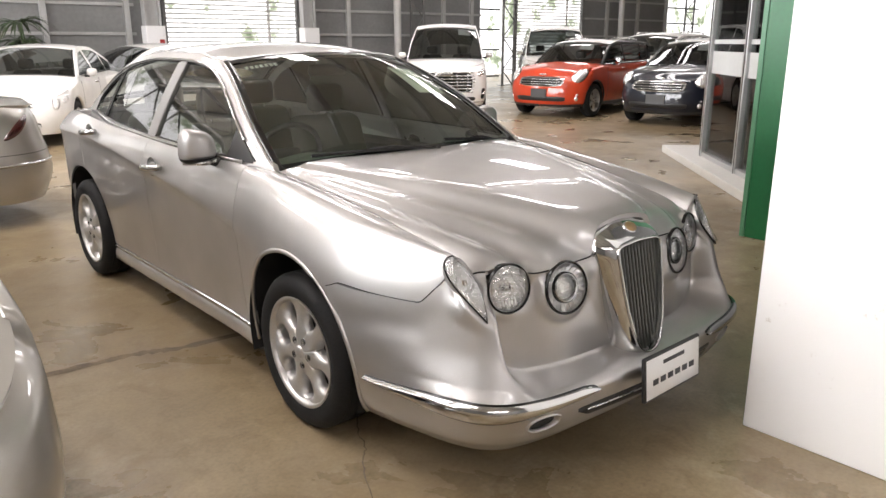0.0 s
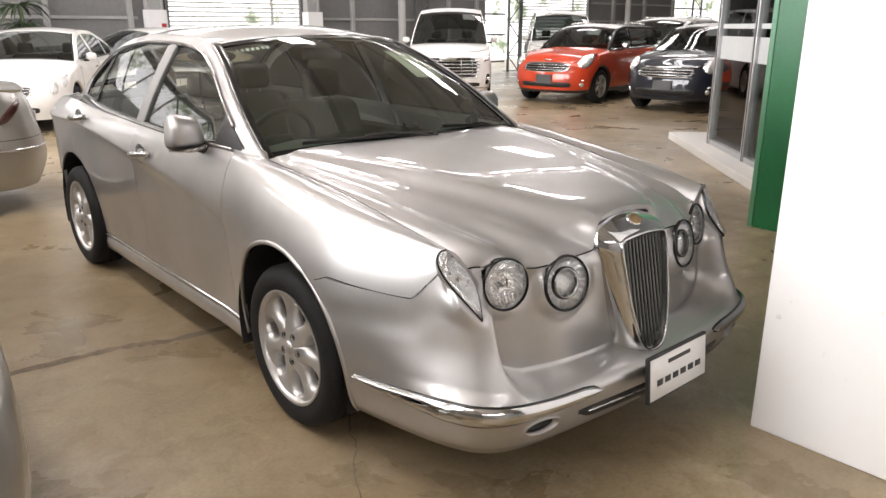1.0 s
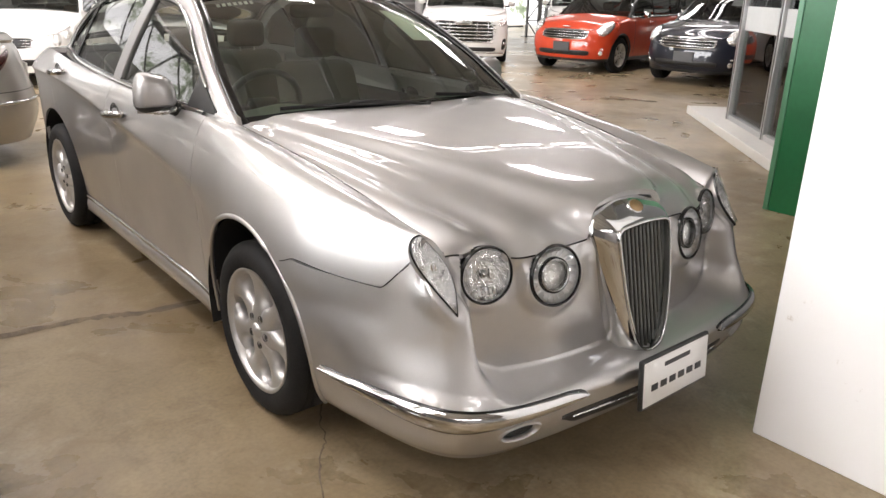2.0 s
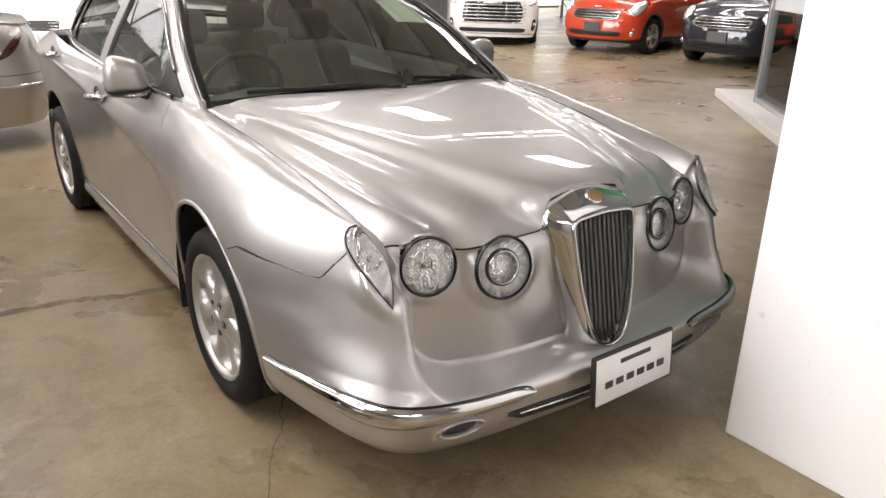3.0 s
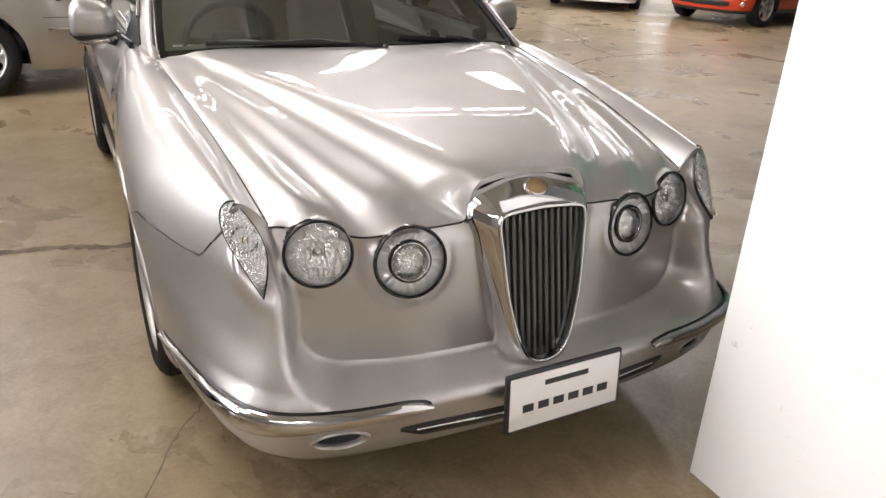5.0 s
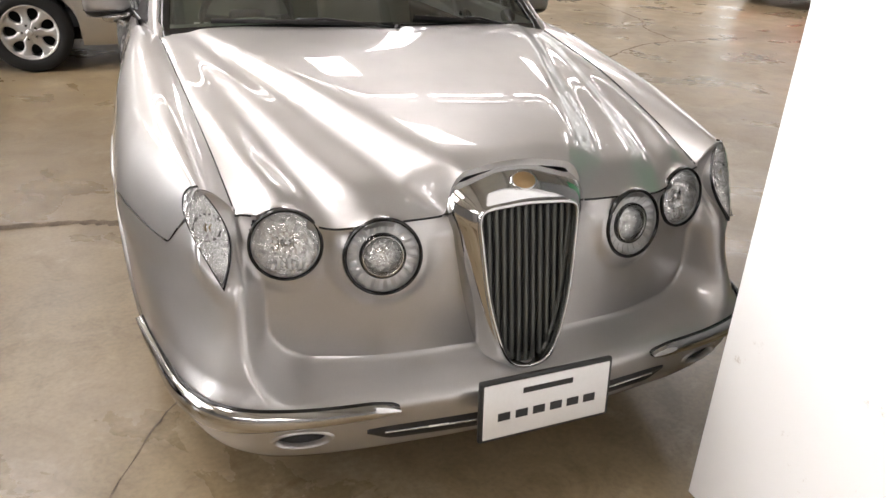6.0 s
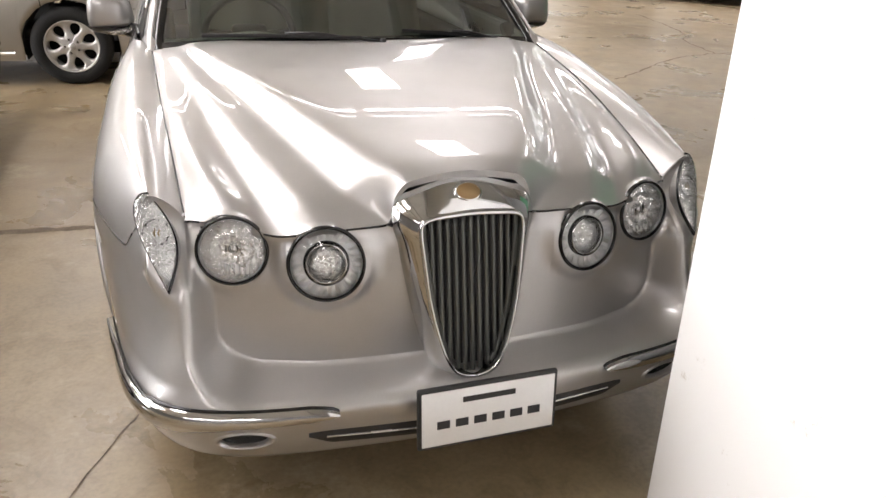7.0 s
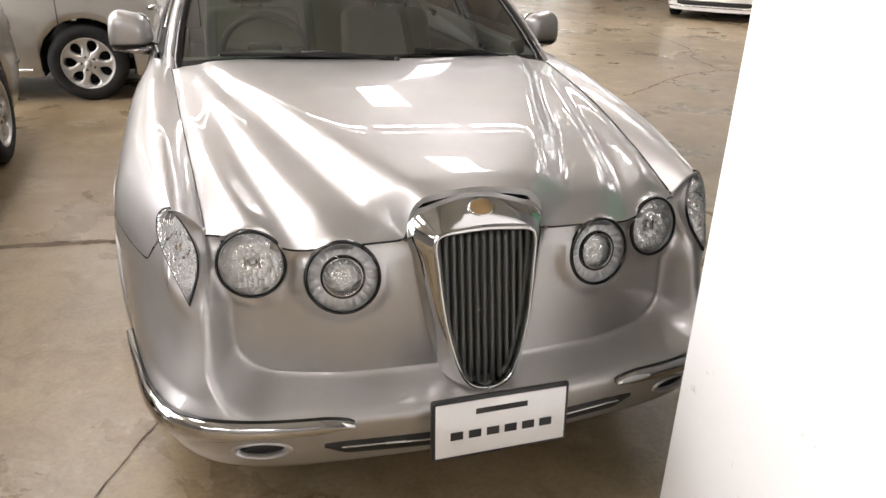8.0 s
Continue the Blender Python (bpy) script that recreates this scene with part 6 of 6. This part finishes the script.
def patch(car, name, spot, sa, sz, mat, lift=0.006, power=2.0, dome=0.01, label="", n=36, rings=5, tilt=0.0):
    """A lamp, badge or panel laid on the body: spot(a, z) with its half sizes, rounded by power."""
    f, a0, z0 = spot
    V, F = [], []
    e = 1e-3
    for i in range(rings + 1):
        r = i / rings
        for k in range(n):
            t = 2 * math.pi * k / n
            c, q = math.copysign(abs(math.cos(t)) ** (2 / power), math.cos(t)), math.copysign(abs(math.sin(t)) ** (2 / power), math.sin(t))
            a, z = a0 + sa * r * c, z0 + sz * r * q + tilt * r * c
            p = f(a, z)
            u, v = f(a + e, z) - p, f(a, z + e) - p
            nn = np.cross(u, v)
            nn /= max(np.linalg.norm(nn), 1e-9)
            if nn @ (p - np.array((0, (0.9 if p[1] < 1.5 else p[1] - 0.9), 0.6))) < 0:
                nn = -nn
            V.append(p + nn * (lift + dome * (1 - r * r)))
            if i == rings:
                V[-1] = p - nn * 0.01
    V.append(np.mean(V[:n], axis=0))
    for i in range(rings):
        for k in range(n):
            F.append((i * n + k, i * n + (k + 1) % n, (i + 1) * n + (k + 1) % n, (i + 1) * n + k))
    return part(name, (V, F), M[mat], car, label)


def bar_on(car, name, f, a0, a1, z, half, mat, thick=0.01, n=14, z1=None):
    """A bar laid across the body from a0 to a1 at height z."""
    pts = [f(a0 + (a1 - a0) * t, z + ((z1 if z1 is not None else z) - z) * t) for t in np.linspace(0, 1, n)]
    c = np.array((0, 0.9 if pts[0][1] < 1.5 else pts[0][1] - 0.9, z))
    return part(name, strip(pts, [p - c for p in pts], half, thick), M[mat], car)


def seams(car, sh, ys, z0=0.3):
    """Door joints and handles on both sides."""
    for y in ys:
        for sg in (-1, 1):
            pts = [sh.at_side(y, z, sg) for z in np.linspace(max(z0, sh.low(y)), sh.zt(y) - 0.06, 8)]
            part("door_joint", strip([p + np.array((sg * 0.001, 0, 0)) for p in pts], [(sg, 0, 0)] * 8, 0.004, 0.001), M["black"], car)


def handles(car, sh, ys, mat, z):
    for y in ys:
        for sg in (-1, 1):
            p = sh.at_side(y, z, sg)
            part("door_handle", tube([p + np.array((sg * (0.002 + 0.03 * math.sin(math.pi * t)), -0.09 + 0.18 * t, 0)) for t in np.linspace(0, 1, 8)], 0.011, 6), M[mat], car)


def plate(car, f, z, mat, w=0.34, h=0.15):
    p = f(0.0, z)
    front = p[1] < 1.5
    part("number_plate", box(0, p[1] + (-0.014 if front else 0.014), z, w, 0.02, h, 0.004), M[mat], car, "plain number plate board", flat=True)


M["dark_plate"] = material("dark_plate_cover", (0.06, 0.06, 0.06), 0.4)

SALOON_RAIL = [(1.28, 0.95), (1.6, 1.13), (1.95, 1.31), (2.2, 1.40), (2.6, 1.44), (3.1, 1.425), (3.5, 1.33), (3.9, 1.17), (4.12, 1.05)]
SALOON = dict(length=4.72, width=1.76, hub_front=0.95, wheelbase=2.68, wheel_r=0.315, nose=[(0.2, 0.06), (0.45, 0.0), (0.7, 0.06), (0.9, 0.25)], tail=[(0.2, 0.08), (0.45, 0.0), (0.75, 0.06), (1.05, 0.12)], top=[(0.0, 0.68), (0.3, 0.76), (0.9, 0.88), (1.4, 0.97), (2.2, 0.98), (3.4, 1.0), (4.2, 1.03), (4.72, 0.98)], rail=SALOON_RAIL)


def saloon_like(name, label, m, paint, rounded=False, group="", lamps=True):
    car, sh, cross = parked(name, label, "car", m, Shape(**SALOON), paint, group, side_panes=((1.5, 2.42), (2.52, 3.35), (3.39, 3.8)), pillars=dict(screen=(1.32, 2.12), rear=(3.22, 4.02)), glass="dark_glass")
    for sg in (-1, 1):
        if rounded:
            patch(car, "headlamp", (sh.at_nose, sg * 0.60, 0.64), 0.065, 0.085, "reflector", label="round headlamp")
            patch(car, "lamp_ring", (sh.at_nose, sg * 0.60, 0.64), 0.078, 0.098, "chrome", lift=0.003, dome=0.0)
            patch(car, "side_lamp", (sh.at_nose, sg * 0.80, 0.70), 0.09, 0.06, "reflector", label="long side lamp", tilt=0.02)
        elif lamps:
            patch(car, "headlamp", (sh.at_nose, sg * 0.66, 0.63), 0.17, 0.075, "reflector", power=3, label="clear headlamp", tilt=0.01)
        patch(car, "tail_lamp", (sh.at_tail, sg * 0.70, 0.83), 0.19, 0.045, "tail_red", power=1.6, label="dark red tail lamp", tilt=-0.10)
        bar_on(car, "bumper_strip", sh.at_tail, sg * 0.30, sg * 0.98, 0.53, 0.014, "chrome", 0.012)
        for y0, y1 in ((0.62, 0.3), ):
            bar_on(car, "bumper_joint", sh.at_tail, sg * 0.05, sg * 0.98, 0.615, 0.003, "black", 0.002)
    patch(car, "grille", (sh.at_nose, 0, 0.60), 0.30, 0.075, "black", power=5, label="dark grille")
    for k in range(3):
        bar_on(car, "grille_slat", sh.at_nose, -0.29, 0.29, 0.56 + 0.04 * k, 0.008, "chrome", 0.014)
    patch(car, "lower_intake", (sh.at_nose, 0, 0.34), 0.42, 0.05, "black", power=5)
    plate(car, sh.at_nose, 0.45, "plate_white")
    plate(car, sh.at_tail, 0.70, "plate_white")
    seams(car, sh, (1.33, 2.47, 3.45))
    handles(car, sh, (2.28, 3.28), "chrome", 0.86)
    for sg in (-1, 1):
        pts = [sh.at_side(y, 0.265, sg) + np.array((sg * 0.004, 0, 0)) for y in np.linspace(1.36, 3.2, 16)]
        part("sill_strip", strip(pts, [(sg, 0, 0.2)] * 16, 0.012, 0.008), M["satin"], car)
        pts = [np.array((sg * (sh.cabin_x(y, sh.zt(y)) + 0.012), y, sh.zt(y) + 0.012)) for y in np.linspace(1.5, 3.9, 24)]
        part("belt_strip", strip(pts, [(sg, 0, 0.5)] * 24, 0.012, 0.006), M["chrome"], car)
    return car


def heading(x, y, degrees):
    """Pose of a car whose nose centre is at (x, y) and that looks towards the compass angle (0 = +x, 90 = +y)."""
    return pose(x, y, 0, 0, 0, degrees + 90)


# a saloon seen from its tail, one close beside, and two white ones further off
saloon_like("saloon_car", "pale silver saloon parked with dark red tail lamps", heading(-5.19, 6.38, 180), "silver2")
saloon_like("saloon_car", "pale silver saloon parked close alongside", heading(-2.725, 0.16, -90), "silver2", lamps=False)
saloon_like("saloon_car", "white saloon with round headlamps parked askew", heading(0.01, 10.81, -120), "white", True)
saloon_like("saloon_car", "white saloon parked behind the other cars", heading(1.1, 13.6, 192), "white")

MINI = dict(length=4.1, width=1.79, hub_front=0.79, wheelbase=2.6, wheel_r=0.335, nose=[(0.2, 0.07), (0.45, 0.0), (0.65, 0.02), (0.85, 0.13), (1.0, 0.3)], tail=[(0.2, 0.05), (0.5, 0.0), (0.9, 0.03), (1.2, 0.1)], top=[(0.0, 0.80), (0.25, 0.90), (0.7, 0.98), (1.2, 1.04), (2.0, 1.05), (3.0, 1.07), (4.1, 1.10)],
            rail=[(1.15, 1.03), (1.4, 1.22), (1.65, 1.40), (1.85, 1.47), (2.2, 1.51), (3.0, 1.51), (3.6, 1.48), (3.85, 1.38), (3.98, 1.2), (4.04, 1.08)], lean=0.26, bow=(0.14, -0.08), ground=0.22, crown=0.05)


def hatchback(label, m, paint):
    car, sh, cross = parked("compact_suv", label, "car", m, Shape(**MINI), paint, "compact cars", roof="white", side_panes=((1.36, 2.2), (2.28, 3.1), (3.16, 3.7)), pillars=dict(screen=(1.19, 1.78), rear=(3.72, 4.0)), clad=True, spokes=5, style="star")
    for sg in (-1, 1):
        patch(car, "headlamp", (sh.at_nose, sg * 0.62, 0.835), 0.165, 0.128, "crystal", dome=0.035, lift=0.012, label="oval headlamp in a chrome ring", tilt=0.025)
        patch(car, "lamp_ring", (sh.at_nose, sg * 0.62, 0.835), 0.182, 0.144, "chrome", lift=0.008, dome=0.0, tilt=0.025)
        patch(car, "fog_lamp", (sh.at_nose, sg * 0.60, 0.385), 0.05, 0.05, "crystal", dome=0.01, label="round fog lamp")
        patch(car, "indicator", (sh.at_nose, sg * 0.62, 0.47), 0.03, 0.02, "reflector", dome=0.004)
    patch(car, "grille", (sh.at_nose, 0, 0.715), 0.335, 0.092, "gloss_black", power=2.8, label="dark grille in a chrome frame", lift=0.012, dome=0.0)
    patch(car, "grille_frame", (sh.at_nose, 0, 0.715), 0.36, 0.108, "chrome", power=2.8, lift=0.005, dome=0.0)
    for k in range(3):
        bar_on(car, "grille_slat", sh.at_nose, -0.32 + 0.02 * abs(k - 1), 0.32 - 0.02 * abs(k - 1), 0.668 + 0.047 * k, 0.007, "chrome", 0.024)
    patch(car, "lower_intake", (sh.at_nose, 0, 0.38), 0.42, 0.055, "black", power=5)
    plate(car, sh.at_nose, 0.49, "dark_plate", 0.36, 0.17)
    patch(car, "bonnet_badge", (sh.at_nose, 0, 0.86), 0.03, 0.012, "chrome", dome=0.004)
    seams(car, sh, (1.32, 2.24, 3.15), 0.36)
    handles(car, sh, (2.05, 2.98), "chrome", 0.96)
    for sg in (-1, 1):
        pts = [np.array((sg * (sh.cabin_x(y, sh.zt(y)) + 0.014), y, sh.zt(y) + 0.012)) for y in np.linspace(1.2, 3.95, 24)]
        part("belt_strip", strip(pts, [(sg, 0, 0.5)] * 24, 0.016, 0.006), M["chrome"], car)
        part("roof_rail", tube([(sg * 0.54, y, float(ease(MINI["rail"], y)) + 0.05 + 0.02 * math.sin(math.pi * t)) for t, y in zip(np.linspace(0, 1, 10), np.linspace(2.0, 3.4, 10))], 0.016, 6), M["satin"], car)
    G = np.array([[cross(y, u, 0.05, -0.01) for u in np.linspace(0.18, 0.62, 4)] for y in np.linspace(1.52, 1.72, 4)])
    part("notice", shell(G, (0, 2, 0.5), thick=0.002), M["white_paper"], car, "white paper notice behind the windscreen")
    return car


hatchback("orange-red compact SUV with white roof and chrome grille", heading(9.42, 8.86, 190), "red")
hatchback("dark blue-black compact SUV with white roof", heading(9.70, 6.30, 187), "navy")

VAN = dict(length=4.9, width=1.85, hub_front=0.92, wheelbase=3.0, wheel_r=0.345, nose=[(0.2, 0.06), (0.45, 0.0), (0.8, 0.01), (1.0, 0.08), (1.1, 0.2)], tail=[(0.2, 0.04), (0.5, 0.0), (1.0, 0.0), (1.2, 0.02)], top=[(0.0, 1.0), (0.2, 1.04), (0.6, 1.10), (1.0, 1.16), (2.0, 1.15), (4.9, 1.16)],
           rail=[(0.55, 1.10), (0.85, 1.34), (1.15, 1.58), (1.45, 1.77), (1.75, 1.85), (2.4, 1.88), (4.0, 1.88), (4.6, 1.84), (4.8, 1.6), (4.87, 1.2)], lean=0.16, front=(0.42, 3.2), rear=(0.35, 3.4), bow=(0.16, -0.05), ground=0.17, crown=0.05)


def people_carrier(label, m, paint, big=True):
    car, sh, cross = parked("people_carrier", label, "van", m, Shape(**VAN), paint, "people carriers", side_panes=((0.95, 1.95), (2.05, 3.2), (3.3, 4.5)), pillars=dict(screen=(0.6, 1.46), rear=(4.66, 4.84)), spokes=5, style="star")
    if big:
        patch(car, "grille", (sh.at_nose, 0, 0.66), 0.40, 0.25, "gloss_black", power=4, label="tall chrome-barred grille", lift=0.008, dome=0.0)
        for k in range(7):
            bar_on(car, "grille_slat", sh.at_nose, -0.40 + 0.012 * abs(k - 4), 0.40 - 0.012 * abs(k - 4), 0.46 + 0.068 * k, 0.014, "chrome", 0.03)
        for x in (-0.26, -0.1, 0.1, 0.26):
            pts = [sh.at_nose(x, z) - np.array((0, 0.02, 0)) for z in np.linspace(0.46, 0.88, 8)]
            part("grille_post", strip(pts, [(0, -1, 0)] * 8, 0.008, 0.012), M["chrome"], car)
    else:
        patch(car, "grille", (sh.at_nose, 0, 0.74), 0.42, 0.10, "gloss_black", power=4, label="chrome-barred grille", lift=0.008, dome=0.0)
        for k in range(3):
            bar_on(car, "grille_slat", sh.at_nose, -0.40, 0.40, 0.68 + 0.06 * k, 0.014, "chrome", 0.03)
    patch(car, "badge", (sh.at_nose, 0, 0.84), 0.06, 0.045, "chrome", lift=0.03, dome=0.004)
    for sg in (-1, 1):
        patch(car, "headlamp", (sh.at_nose, sg * 0.64, 0.86), 0.17, 0.075, "reflector", power=3, label="clear slanted headlamp", tilt=0.03)
        patch(car, "fog_surround", (sh.at_nose, sg * 0.70, 0.42), 0.10, 0.13, "black", power=3.5, dome=0.0)
        patch(car, "fog_lamp", (sh.at_nose, sg * 0.70, 0.44), 0.045, 0.04, "reflector", lift=0.012)
        bar_on(car, "bumper_strip", sh.at_nose, sg * 0.60, sg * 0.86, 0.41, 0.012, "chrome", 0.02)
    bar_on(car, "bumper_lip", sh.at_nose, -0.9, 0.9, 0.24, 0.012, "chrome", 0.012, 24)
    patch(car, "lower_intake", (sh.at_nose, 0, 0.31), 0.5, 0.05, "black", power=5)
    G = np.array([[cross(y, u, 0.05, -0.01) for u in np.linspace(0.42, 0.82, 4)] for y in np.linspace(1.22, 1.40, 4)])
    part("notice", shell(G, (0, 2, 0.5), thick=0.002), M["white_paper"], car, "white paper notice behind the windscreen")
    seams(car, sh, (0.95, 2.0, 3.25), 0.3)
    return car


people_carrier("white people carrier with tall chrome grille", heading(8.5, 10.75, 226), "white")
people_carrier("white people carrier parked behind the red car", heading(13.3, 11.6, 224), "white", False)

SUV = dict(length=4.7, width=1.86, hub_front=0.9, wheelbase=2.7, wheel_r=0.36, nose=[(0.2, 0.06), (0.5, 0.0), (0.85, 0.03), (1.05, 0.2)], tail=[(0.2, 0.05), (0.6, 0.0), (1.1, 0.02)], top=[(0.0, 0.92), (0.3, 1.0), (0.9, 1.06), (1.3, 1.12), (2.4, 1.14), (4.7, 1.18)],
           rail=[(1.2, 1.1), (1.5, 1.32), (1.85, 1.55), (2.1, 1.63), (2.7, 1.69), (3.8, 1.68), (4.3, 1.62), (4.55, 1.4), (4.65, 1.2)], lean=0.28, ground=0.22)


def estate(label, m, paint):
    car, sh, cross = parked("estate_car", label, "car", m, Shape(**SUV), paint, "estate cars", side_panes=((1.42, 2.4), (2.48, 3.4), (3.48, 4.3)), pillars=dict(screen=(1.26, 2.02), rear=(4.32, 4.6)), spokes=5, style="star")
    for sg in (-1, 1):
        patch(car, "headlamp", (sh.at_nose, sg * 0.64, 0.82), 0.16, 0.075, "reflector", power=3, tilt=0.02)
        part("roof_rail", tube([(sg * 0.58, y, float(ease(SUV["rail"], y)) + 0.05) for y in np.linspace(2.3, 4.1, 10)], 0.018, 6), M["satin"], car)
    patch(car, "grille", (sh.at_nose, 0, 0.74), 0.36, 0.11, "black", power=4)
    for k in range(3):
        bar_on(car, "grille_slat", sh.at_nose, -0.34, 0.34, 0.68 + 0.06 * k, 0.012, "chrome", 0.02)
    seams(car, sh, (1.38, 2.44, 3.44), 0.35)
    return car


estate("white estate car with roof rails parked behind", heading(13.0, 9.5, 190), "white")
estate("pale silver estate car parked behind the dark car", heading(13.6, 6.9, 188), "silver2")
estate("dark grey estate car seen through the office glass", heading(13.6, 2.6, 188), "grey")
